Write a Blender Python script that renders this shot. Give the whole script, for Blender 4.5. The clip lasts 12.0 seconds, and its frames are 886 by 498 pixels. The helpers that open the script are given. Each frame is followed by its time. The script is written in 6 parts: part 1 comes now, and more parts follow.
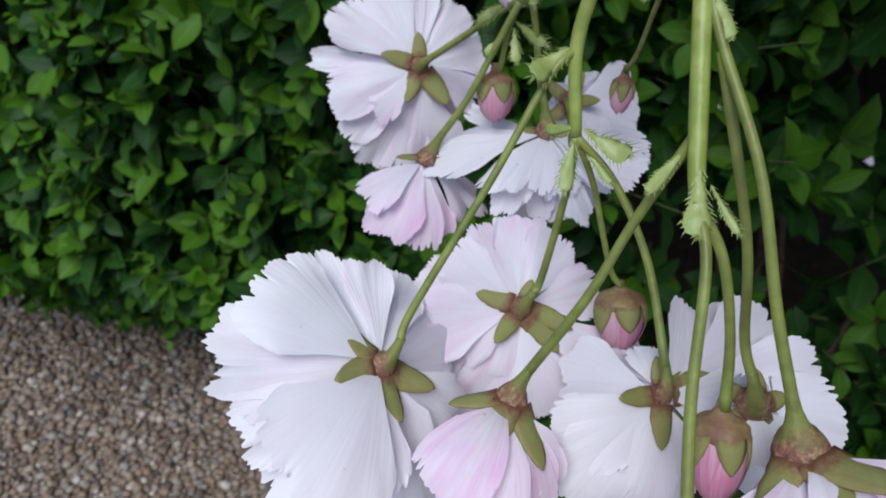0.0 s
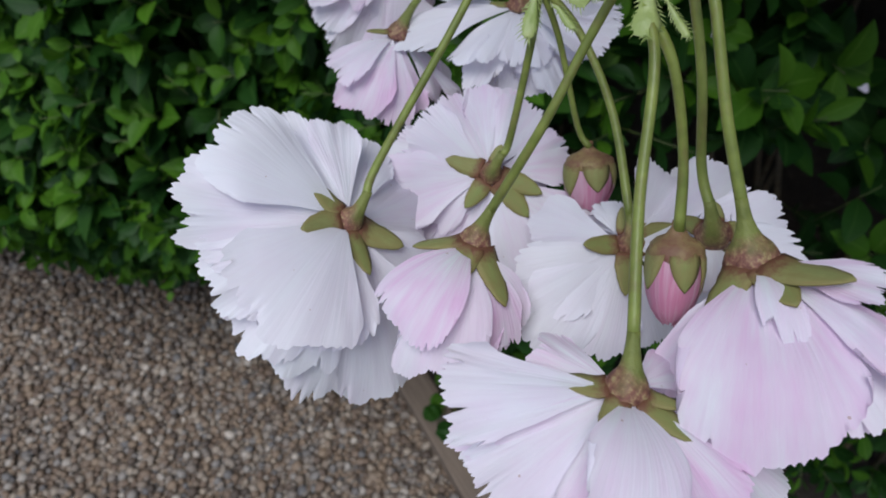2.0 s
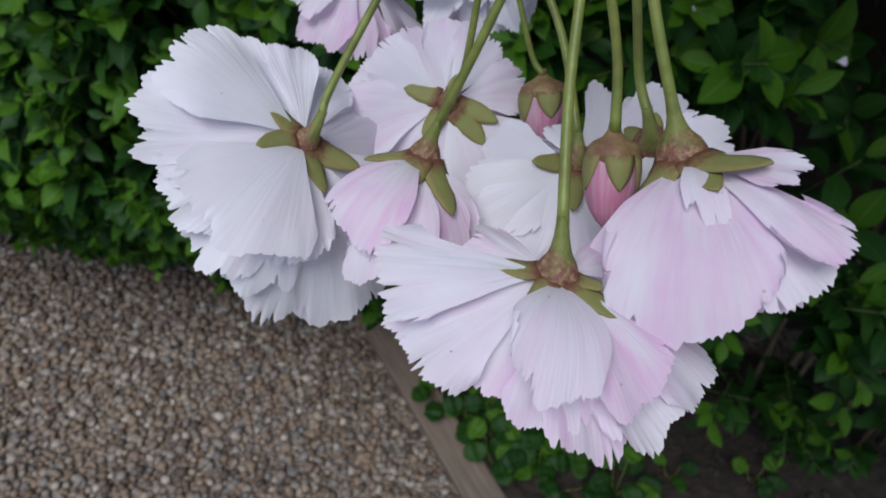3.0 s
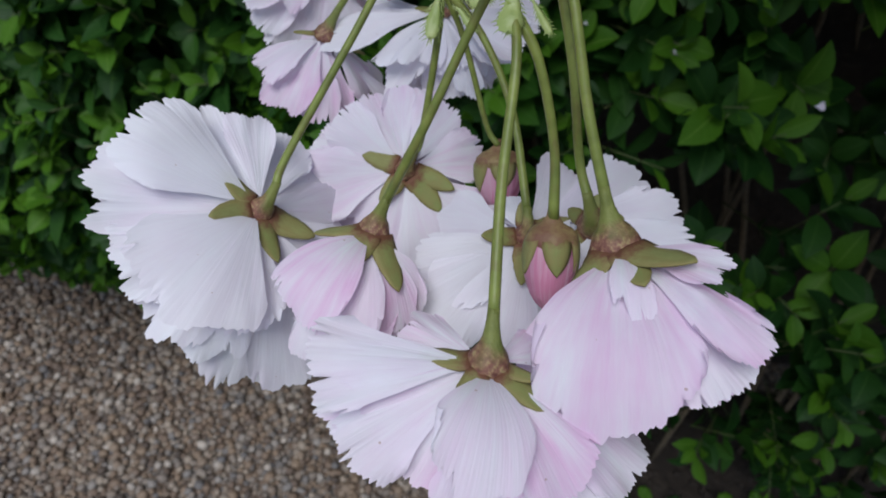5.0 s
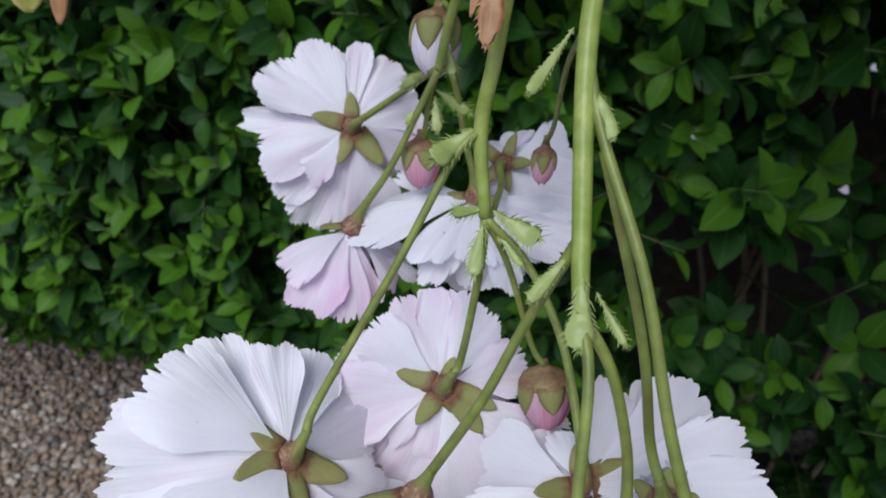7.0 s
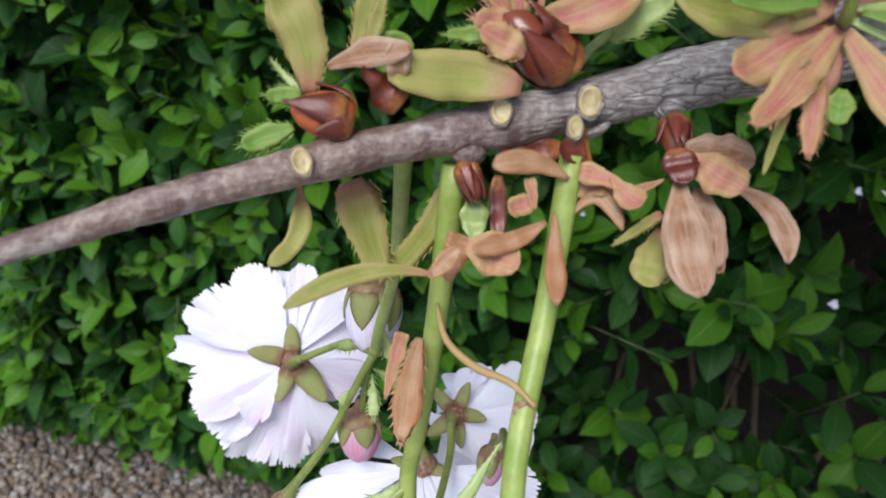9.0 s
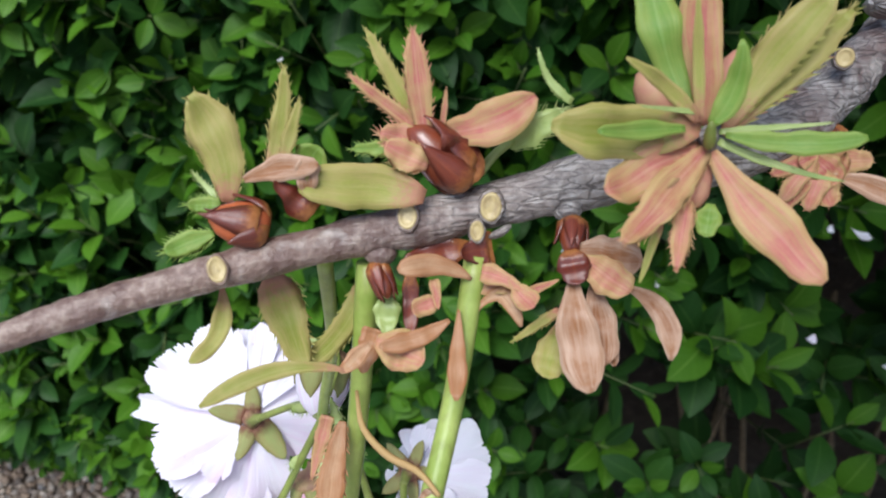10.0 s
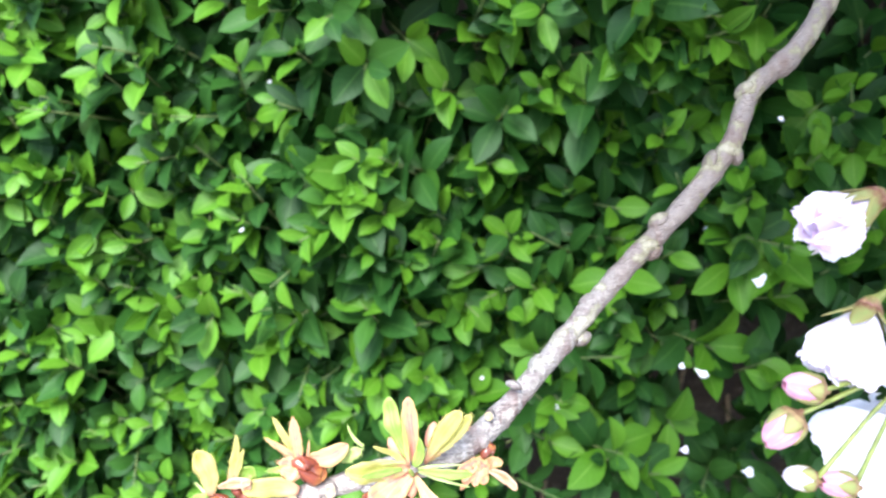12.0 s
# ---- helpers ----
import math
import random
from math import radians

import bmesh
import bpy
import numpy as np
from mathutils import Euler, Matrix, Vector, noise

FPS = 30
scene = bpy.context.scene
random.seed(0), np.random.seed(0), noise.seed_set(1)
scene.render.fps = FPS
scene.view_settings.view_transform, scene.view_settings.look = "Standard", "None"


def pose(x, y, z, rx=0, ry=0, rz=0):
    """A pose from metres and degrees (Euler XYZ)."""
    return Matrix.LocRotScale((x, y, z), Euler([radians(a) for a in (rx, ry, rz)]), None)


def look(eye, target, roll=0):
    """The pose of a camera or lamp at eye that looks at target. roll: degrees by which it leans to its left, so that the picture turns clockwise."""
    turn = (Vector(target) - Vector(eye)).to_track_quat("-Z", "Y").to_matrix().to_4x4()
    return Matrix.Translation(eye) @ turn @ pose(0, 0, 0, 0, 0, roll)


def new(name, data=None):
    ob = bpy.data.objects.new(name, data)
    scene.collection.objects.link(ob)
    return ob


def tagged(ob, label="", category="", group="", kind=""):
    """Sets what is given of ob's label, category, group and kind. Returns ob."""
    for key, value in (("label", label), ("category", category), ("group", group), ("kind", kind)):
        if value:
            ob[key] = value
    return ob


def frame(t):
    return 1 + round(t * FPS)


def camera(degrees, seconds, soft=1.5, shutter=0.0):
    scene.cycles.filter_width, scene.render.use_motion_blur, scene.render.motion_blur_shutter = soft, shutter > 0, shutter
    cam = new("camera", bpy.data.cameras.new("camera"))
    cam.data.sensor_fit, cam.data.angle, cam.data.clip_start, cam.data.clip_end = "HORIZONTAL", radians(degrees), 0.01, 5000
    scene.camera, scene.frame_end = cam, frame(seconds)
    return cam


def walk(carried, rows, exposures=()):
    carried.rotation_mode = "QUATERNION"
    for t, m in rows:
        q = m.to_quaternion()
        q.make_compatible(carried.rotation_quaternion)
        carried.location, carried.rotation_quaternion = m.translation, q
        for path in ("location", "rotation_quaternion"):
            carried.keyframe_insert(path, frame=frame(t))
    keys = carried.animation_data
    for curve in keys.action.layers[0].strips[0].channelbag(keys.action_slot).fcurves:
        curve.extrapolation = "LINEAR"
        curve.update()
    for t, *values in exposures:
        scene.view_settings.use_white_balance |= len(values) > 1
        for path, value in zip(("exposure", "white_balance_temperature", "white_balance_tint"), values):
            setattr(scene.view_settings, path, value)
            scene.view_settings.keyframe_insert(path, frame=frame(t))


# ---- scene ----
cam = camera(63.4, 12.0, soft=1.8)
cam.data.dof.use_dof, cam.data.dof.focus_distance, cam.data.dof.aperture_fstop = True, 0.14, 34.0
METRES, EYE, TILT, LEAN, TURN = 0.36, 1.24, -42.0, 0.0, 0.0
ROWS = [
    (0.0, 0.0, 0.0, 0.0, 0.0, 0.0, -0.0),
    (0.5, -0.0012, 0.0024, -0.0129, 0.1, -0.49, 0.11),
    (1.0, -0.0017, 0.0078, -0.0252, 0.32, -1.37, 0.32),
    (1.5, 0.0132, 0.0082, -0.0454, 0.37, -2.26, 0.55),
    (2.0, 0.023, -0.0042, -0.0712, 0.17, -2.91, 0.78),
    (2.5, 0.0338, -0.0156, -0.1008, -0.08, -3.33, 0.9),
    (3.0, 0.0487, -0.0192, -0.1188, -0.35, -3.62, 0.73),
    (3.2, 0.0561, -0.0221, -0.1201, -0.53, -3.61, 0.63),
    (4.8, 0.0846, -0.0251, -0.095, -1.19, -2.12, 0.2),
    (5.0, 0.0774, -0.024, -0.0873, -0.83, -1.7, -0.11),
    (5.5, 0.0664, -0.0185, -0.0762, -0.37, -0.69, -0.47),
    (6.0, 0.0529, -0.0072, -0.0527, -0.03, 0.18, -0.44),
    (6.5, 0.0563, 0.0042, -0.0129, 0.04, 0.75, -0.02),
    (7.0, 0.0554, 0.0178, 0.0417, -0.26, 1.37, 0.74),
    (7.2, 0.0591, 0.0248, 0.0611, -0.37, 1.68, 0.93),
    (8.8, 0.0867, 0.0648, 0.197, -0.83, 4.6, 0.84),
    (9.0, 0.0939, 0.0641, 0.2058, -0.79, 5.04, 0.73),
    (9.5, 0.1045, 0.0559, 0.2236, -0.84, 6.17, 0.8),
    (10.0, 0.1277, 0.0418, 0.231, -1.05, 7.14, 1.17),
    (10.5, 0.1325, -0.0162, 0.227, -1.64, 7.94, 1.57),
    (11.0, 0.1417, -0.148, 0.2663, -2.66, 8.91, 1.68),
    (11.5, 0.1659, -0.2684, 0.3126, -3.22, 11.19, 2.27),
    (12.0, 0.2152, -0.3522, 0.3442, -3.52, 13.03, 2.85),
]
EXPOSURES = [(0, .64), (2, .40), (3, .32), (5, .34), (6, .42), (7, .64), (9, 1.30), (10, 1.48), (10.5, 1.67), (11, 2.04), (12, 3.38)]
walk(cam, [(t, pose(0, 0, EYE, TILT, LEAN, TURN) @ pose(METRES * x, METRES * y, METRES * z, 90 + pitch, roll, yaw)) for t, x, y, z, yaw, pitch, roll in ROWS], EXPOSURES)
# ---- world and light ----
world = bpy.data.worlds.new("world")
scene.world = world
world.use_nodes = True
_wn = world.node_tree.nodes
_sky = _wn.new("ShaderNodeTexSky")
_sky.sky_type, _sky.sun_disc = "NISHITA", False
SUN_ELEVATION, SUN_TURN = radians(62), radians(200)
_sky.sun_elevation, _sky.sun_rotation = SUN_ELEVATION, SUN_TURN
world.node_tree.links.new(_sky.outputs[0], _wn["Background"].inputs[0])
_wn["Background"].inputs[1].default_value = 0.08

_sun = bpy.data.lights.new("sun", "SUN")
_sun.energy, _sun.angle, _sun.color = 2.28, radians(34), (0.94, 0.98, 1.0)
sun = new("sun", _sun)
sun.matrix_world = look((0, 0, 0), (-math.sin(SUN_TURN) * math.cos(SUN_ELEVATION), -math.cos(SUN_TURN) * math.cos(SUN_ELEVATION), -math.sin(SUN_ELEVATION)))


# ---- material helpers ----
def material(name):
    m = bpy.data.materials.new(name)
    m.use_nodes = True
    nt = m.node_tree
    return m, nt, nt.nodes["Principled BSDF"]


def node(nt, kind, links=(), **props):
    n = nt.nodes.new(kind)
    for k, v in props.items():
        if k == "op":
            n.operation = v
        elif k == "data":
            n.data_type = v
        elif k == "blend":
            n.blend_type = v
    for key, value in links:
        if hasattr(value, "is_output"):
            nt.links.new(value, n.inputs[key])
        else:
            n.inputs[key].default_value = value
    return n


def math_node(nt, op, a, b=0.0):
    return node(nt, "ShaderNodeMath", ((0, a), (1, b)), op=op).outputs[0]


def noise_node(nt, vec, scale, detail=3.0, rough=0.55):
    return node(nt, "ShaderNodeTexNoise", (("Vector", vec), ("Scale", scale), ("Detail", detail), ("Roughness", rough))).outputs[0]


def ramp(nt, fac, stops):
    n = nt.nodes.new("ShaderNodeValToRGB")
    e = n.color_ramp.elements
    while len(e) < len(stops):
        e.new(0.5)
    for k, (p, c) in enumerate(stops):
        e[k].position, e[k].color = p, (*c, 1)
    nt.links.new(fac, n.inputs[0])
    return n.outputs[0]


def mix(nt, fac, a, b, blend="MIX"):
    n = nt.nodes.new("ShaderNodeMix")
    n.data_type, n.blend_type = "RGBA", blend
    for k, v in ((0, fac), (6, a), (7, b)):
        if hasattr(v, "is_output"):
            nt.links.new(v, n.inputs[k])
        elif k == 0:
            n.inputs[k].default_value = v
        else:
            n.inputs[k].default_value = (*v, 1)
    return n.outputs[2]


def bump(nt, height, bsdf, strength=0.3, distance=0.001):
    n = node(nt, "ShaderNodeBump", (("Height", height), ("Strength", strength), ("Distance", distance)))
    nt.links.new(n.outputs[0], bsdf.inputs["Normal"])
    return n.outputs[0]


def chance(nt):
    """A number of its own for every object and every loose island."""
    a = nt.nodes.new("ShaderNodeObjectInfo").outputs["Random"]
    b = nt.nodes.new("ShaderNodeNewGeometry").outputs["Random Per Island"]
    return math_node(nt, "FRACT", math_node(nt, "ADD", a, b))


def thin(nt, bsdf, colour, amount, normal=None):
    """Lets light through a thin blade or petal."""
    t = nt.nodes.new("ShaderNodeBsdfTranslucent")
    nt.links.new(colour, t.inputs[0])
    if normal:
        nt.links.new(normal, t.inputs["Normal"])
    s = nt.nodes.new("ShaderNodeMixShader")
    s.inputs[0].default_value = amount
    nt.links.new(bsdf.outputs[0], s.inputs[1])
    nt.links.new(t.outputs[0], s.inputs[2])
    nt.links.new(s.outputs[0], nt.nodes["Material Output"].inputs[0])


def petal_material(name, pinkness, white=(0.875, 0.885, 0.93), pink=(0.83, 0.55, 0.78)):
    m, nt, b = material(name)
    co = nt.nodes.new("ShaderNodeTexCoord").outputs["Object"]
    xyz = node(nt, "ShaderNodeSeparateXYZ", ((0, co),)).outputs
    theta = math_node(nt, "ARCTAN2", xyz[0], xyz[1])
    length = node(nt, "ShaderNodeVectorMath", ((0, co),), op="LENGTH").outputs["Value"]
    rnd = chance(nt)
    fan = node(nt, "ShaderNodeCombineXYZ", ((0, math_node(nt, "MULTIPLY", theta, 6.0)), (1, math_node(nt, "MULTIPLY", length, 42.0)), (2, math_node(nt, "MULTIPLY", rnd, 37.0)))).outputs[0]
    streak = noise_node(nt, fan, 1.0, 4.0, 0.6)
    fine = node(nt, "ShaderNodeCombineXYZ", ((0, math_node(nt, "MULTIPLY", theta, 30.0)), (1, math_node(nt, "MULTIPLY", length, 60.0)), (2, rnd))).outputs[0]
    veins = noise_node(nt, fine, 1.0, 2.0, 0.5)
    cloud = noise_node(nt, co, 60.0, 2.0)
    f = math_node(nt, "MULTIPLY", math_node(nt, "SUBTRACT", math_node(nt, "ADD", streak, math_node(nt, "MULTIPLY", cloud, 0.9)), 0.74), 1.9)
    f = math_node(nt, "MULTIPLY", math_node(nt, "MAXIMUM", f, 0.0), math_node(nt, "ADD", math_node(nt, "MULTIPLY", rnd, pinkness), pinkness * 0.45))
    f = math_node(nt, "MINIMUM", f, 1.0)
    col = mix(nt, f, white, pink)
    col = mix(nt, math_node(nt, "MULTIPLY", veins, 0.25), col, (0.76, 0.64, 0.77))
    spots = math_node(nt, "GREATER_THAN", noise_node(nt, co, 420.0, 1.0), 0.80)
    col = mix(nt, math_node(nt, "MULTIPLY", spots, 0.55), col, (0.42, 0.24, 0.16))
    nt.links.new(col, b.inputs["Base Color"])
    b.inputs["Roughness"].default_value = 0.55
    b.inputs["Specular IOR Level"].default_value = 0.3
    b.inputs["Sheen Weight"].default_value = 0.1
    nrm = bump(nt, math_node(nt, "ADD", math_node(nt, "MULTIPLY", veins, 0.8), cloud), b, 0.30, 0.0007)
    thin(nt, b, col, 0.36, nrm)
    return m


def blade_material(name, a, c, vein, rough=0.42, through_light=0.25, young=None, edge=None, ribs=0.12, gloss=0.4, rib=0.45, mottle=700.0, foot=None):
    """A leaf blade with UV along it: midrib, side veins, mottling."""
    m, nt, b = material(name)
    uv = nt.nodes.new("ShaderNodeUVMap").outputs[0]
    s = node(nt, "ShaderNodeSeparateXYZ", ((0, uv),)).outputs
    off = math_node(nt, "ABSOLUTE", math_node(nt, "SUBTRACT", s[0], 0.5))
    line = math_node(nt, "LESS_THAN", off, 0.035)
    side = math_node(nt, "SINE", math_node(nt, "MULTIPLY", math_node(nt, "SUBTRACT", s[1], math_node(nt, "MULTIPLY", off, 0.55)), 46.0))
    rnd = chance(nt)
    co = nt.nodes.new("ShaderNodeNewGeometry").outputs["Position"]
    mott = noise_node(nt, co, mottle, 4.0, 0.65)
    col = ramp(nt, rnd, ((0.0, a), (0.75, c), (1.0, young or c)))
    col = mix(nt, math_node(nt, "MULTIPLY", mott, 0.5), col, tuple(0.6 * q for q in a))
    if edge:
        along = node(nt, "ShaderNodeCombineXYZ", ((0, math_node(nt, "MULTIPLY", s[0], 9.0)), (1, math_node(nt, "MULTIPLY", s[1], 1.4)), (2, math_node(nt, "MULTIPLY", rnd, 50.0)))).outputs[0]
        streak = noise_node(nt, along, 1.6, 4.0, 0.65)
        rim = math_node(nt, "ADD", math_node(nt, "MULTIPLY", off, 1.5), math_node(nt, "MULTIPLY", math_node(nt, "SUBTRACT", streak, 0.5), 2.2))
        rim = node(nt, "ShaderNodeClamp", ((0, rim),)).outputs[0]
        col = mix(nt, rim, col, edge)
        blot = node(nt, "ShaderNodeMapRange", ((0, noise_node(nt, co, 260.0, 3.0, 0.6)), (1, 0.44), (2, 0.62))).outputs[0]
        col = mix(nt, math_node(nt, "MULTIPLY", blot, 0.38), col, edge)
        thread = node(nt, "ShaderNodeCombineXYZ", ((0, math_node(nt, "MULTIPLY", s[0], 34.0)), (1, math_node(nt, "MULTIPLY", s[1], 3.0)), (2, rnd))).outputs[0]
        thread = noise_node(nt, thread, 1.0, 3.0, 0.6)
        col = mix(nt, math_node(nt, "MULTIPLY", thread, 0.22), col, vein)
    col = mix(nt, math_node(nt, "MULTIPLY", math_node(nt, "MAXIMUM", side, 0.0), ribs), col, vein)
    col = mix(nt, math_node(nt, "MULTIPLY", line, rib), col, vein)
    if foot:
        low = node(nt, "ShaderNodeMapRange", ((0, math_node(nt, "ADD", s[1], math_node(nt, "MULTIPLY", math_node(nt, "SUBTRACT", mott, 0.5), 0.5))), (1, 0.30), (2, 0.05))).outputs[0]
        col = mix(nt, low, col, foot)
    nt.links.new(col, b.inputs["Base Color"])
    b.inputs["Roughness"].default_value = rough
    b.inputs["Specular IOR Level"].default_value = gloss
    nrm = bump(nt, math_node(nt, "ADD", math_node(nt, "MULTIPLY", side, 2.5 * ribs), thread if edge else mott), b, 0.2 if edge else 0.3, 0.0006 if edge else 0.001)
    thin(nt, b, col, through_light, nrm)
    return m


def stalk_material(name, a, c, scale=800.0, rough=0.45, dark=(0.10, 0.05, 0.03), wear=0.25):
    m, nt, b = material(name)
    co = nt.nodes.new("ShaderNodeNewGeometry").outputs["Position"]
    stretched = node(nt, "ShaderNodeMapping", (("Vector", co), ("Scale", (1, 1, 0.25)))).outputs[0]
    n1, n2 = noise_node(nt, stretched, scale, 4.0, 0.65), noise_node(nt, co, 170.0, 3.0)
    col = ramp(nt, n2, ((0.35, a), (0.65, c)))
    col = mix(nt, math_node(nt, "MULTIPLY", math_node(nt, "MAXIMUM", math_node(nt, "SUBTRACT", n1, 0.5), 0.0), wear * 8), col, dark)
    nt.links.new(col, b.inputs["Base Color"])
    b.inputs["Roughness"].default_value = rough
    bump(nt, n1, b, 0.3, 0.0005)
    return m


def funnel_material():
    """Green like the stalk above, turning to rough reddish brown at the rim."""
    m, nt, b = material("receptacle_funnel")
    co = nt.nodes.new("ShaderNodeTexCoord").outputs["Object"]
    z = node(nt, "ShaderNodeSeparateXYZ", ((0, co),)).outputs[2]
    n1, n2 = noise_node(nt, co, 900.0, 4.0, 0.65), noise_node(nt, co, 260.0, 3.0)
    green = ramp(nt, n2, ((0.35, (0.12, 0.14, 0.029)), (0.65, (0.175, 0.195, 0.045))))
    brown = ramp(nt, n1, ((0.33, (0.10, 0.032, 0.026)), (0.52, (0.22, 0.095, 0.065)), (0.66, (0.34, 0.25, 0.12))))
    low = node(nt, "ShaderNodeMapRange", ((0, math_node(nt, "ADD", z, math_node(nt, "MULTIPLY", math_node(nt, "SUBTRACT", n2, 0.5), 0.006))), (1, -0.0052), (2, -0.0022))).outputs[0]
    nt.links.new(mix(nt, low, green, brown), b.inputs["Base Color"])
    b.inputs["Roughness"].default_value = 0.6
    bump(nt, n1, b, 0.6, 0.0006)
    return m


def bark_material():
    m, nt, b = material("cherry_bark")
    co = nt.nodes.new("ShaderNodeTexCoord").outputs["Object"]
    big, mid = noise_node(nt, co, 120.0, 3.0), noise_node(nt, co, 600.0, 5.0, 0.65)
    stretch = node(nt, "ShaderNodeMapping", (("Vector", co), ("Scale", (0.22, 1, 1)))).outputs[0]
    cells = node(nt, "ShaderNodeTexVoronoi", (("Vector", stretch), ("Scale", 800.0)))
    cells.feature = "DISTANCE_TO_EDGE"
    crack = math_node(nt, "SUBTRACT", 0.30, cells.outputs["Distance"])
    x = node(nt, "ShaderNodeSeparateXYZ", ((0, co),)).outputs[0]
    along = node(nt, "ShaderNodeMapRange", ((0, math_node(nt, "ADD", x, math_node(nt, "MULTIPLY", big, 0.03))), (1, 0.045), (2, 0.085))).outputs[0]
    young = ramp(nt, mid, ((0.24, (0.075, 0.036, 0.030)), (0.50, (0.20, 0.13, 0.105)), (0.76, (0.38, 0.30, 0.25))))
    old = ramp(nt, mid, ((0.26, (0.10, 0.085, 0.080)), (0.50, (0.24, 0.215, 0.205)), (0.76, (0.40, 0.375, 0.36))))
    col = mix(nt, along, young, old)
    patch = node(nt, "ShaderNodeMapRange", ((0, noise_node(nt, co, 55.0, 3.0)), (1, 0.45), (2, 0.62))).outputs[0]
    rings = noise_node(nt, node(nt, "ShaderNodeMapping", (("Vector", co), ("Scale", (5.0, 1, 1)))).outputs[0], 70.0, 3.0)
    patch = math_node(nt, "MULTIPLY", patch, node(nt, "ShaderNodeMapRange", ((0, rings), (1, 0.40), (2, 0.55))).outputs[0])
    col = mix(nt, math_node(nt, "MULTIPLY", patch, 0.75), col, (0.10, 0.052, 0.046))
    line = math_node(nt, "GREATER_THAN", math_node(nt, "ADD", crack, math_node(nt, "MULTIPLY", math_node(nt, "SUBTRACT", big, 0.5), 0.25)), 0.27)
    col = mix(nt, math_node(nt, "MULTIPLY", line, math_node(nt, "MULTIPLY", along, 0.8)), col, (0.045, 0.036, 0.034))
    lich = math_node(nt, "GREATER_THAN", noise_node(nt, co, 120.0, 4.0), 0.55)
    far = node(nt, "ShaderNodeMapRange", ((0, x), (1, 0.12), (2, 0.17))).outputs[0]
    col = mix(nt, math_node(nt, "MULTIPLY", lich, math_node(nt, "MULTIPLY", far, 0.75)), col, (0.24, 0.26, 0.11))
    col = mix(nt, math_node(nt, "MULTIPLY", far, math_node(nt, "ADD", math_node(nt, "MULTIPLY", mid, 0.8), 0.25)), col, (0.085, 0.056, 0.045))
    pale = node(nt, "ShaderNodeMapRange", ((0, big), (1, 0.57), (2, 0.66))).outputs[0]
    col = mix(nt, math_node(nt, "MULTIPLY", pale, math_node(nt, "SUBTRACT", 0.5, math_node(nt, "MULTIPLY", far, 0.3))), col, (0.50, 0.45, 0.41))
    nt.links.new(col, b.inputs["Base Color"])
    b.inputs["Roughness"].default_value = 0.42
    bump(nt, math_node(nt, "SUBTRACT", math_node(nt, "MULTIPLY", mid, 0.6), math_node(nt, "MULTIPLY", crack, math_node(nt, "ADD", along, 0.2))), b, 0.9, 0.0010)
    return m


PETAL_WHITE = petal_material("petal_white", 0.22)
PETAL_BLUSH = petal_material("petal_blush", 0.55)
PETAL_PINK = petal_material("petal_pink", 0.78)
PETAL_ROSE = petal_material("petal_rose", 1.5, white=(0.78, 0.49, 0.60), pink=(0.71, 0.24, 0.40))
PEDUNCLE = stalk_material("peduncle_green", (0.19, 0.26, 0.042), (0.30, 0.36, 0.09), dark=(0.16, 0.14, 0.04), scale=420.0)
STALK = stalk_material("stalk_green", (0.12, 0.15, 0.028), (0.20, 0.24, 0.05), dark=(0.15, 0.085, 0.04), scale=420.0)
PALE = stalk_material("bract_pale_green", (0.22, 0.29, 0.08), (0.31, 0.36, 0.13), dark=(0.20, 0.24, 0.08), wear=0.12)
SEPAL = blade_material("sepal_green", (0.23, 0.29, 0.085), (0.34, 0.36, 0.14), (0.24, 0.20, 0.09), rough=0.6, through_light=0.15, edge=(0.26, 0.21, 0.08), ribs=0.0, rib=0.15, gloss=0.25, foot=(0.17, 0.075, 0.045))
CALYX = stalk_material("calyx_brown", (0.16, 0.075, 0.045), (0.26, 0.19, 0.075), dark=(0.15, 0.045, 0.035), wear=0.55, rough=0.65)
FUNNEL = funnel_material()
BARK = bark_material()
SCALE = blade_material("bud_scale_russet", (0.11, 0.016, 0.011), (0.22, 0.038, 0.018), (0.28, 0.08, 0.03), edge=(0.07, 0.013, 0.012), rough=0.28, gloss=0.6, through_light=0.10, ribs=0.0, rib=0.2, foot=(0.34, 0.13, 0.04), mottle=1500.0)
BUD_CORAL = blade_material("bud_coral", (0.46, 0.085, 0.030), (0.60, 0.15, 0.05), (0.62, 0.24, 0.09), edge=(0.50, 0.12, 0.05), rough=0.4, through_light=0.2, ribs=0.0, rib=0.0, mottle=1500.0)
LEAF_RED = blade_material("bract_coral", (0.48, 0.085, 0.085), (0.68, 0.22, 0.185), (0.76, 0.50, 0.36), edge=(0.56, 0.43, 0.16), ribs=0.0, rib=0.22, through_light=0.40, rough=0.48, gloss=0.35, mottle=1500.0)
LEAF_OLIVE = blade_material("bract_olive", (0.29, 0.33, 0.045), (0.41, 0.42, 0.085), (0.50, 0.46, 0.19), edge=(0.50, 0.39, 0.15), ribs=0.0, rib=0.15, through_light=0.40, rough=0.48, gloss=0.35, foot=(0.50, 0.24, 0.15), mottle=1500.0)
LEAF_DRY = blade_material("bract_dry", (0.22, 0.065, 0.018), (0.36, 0.14, 0.045), (0.42, 0.24, 0.14), rough=0.42, edge=(0.58, 0.40, 0.29), ribs=0.0, rib=0.1, through_light=0.3, mottle=1500.0)
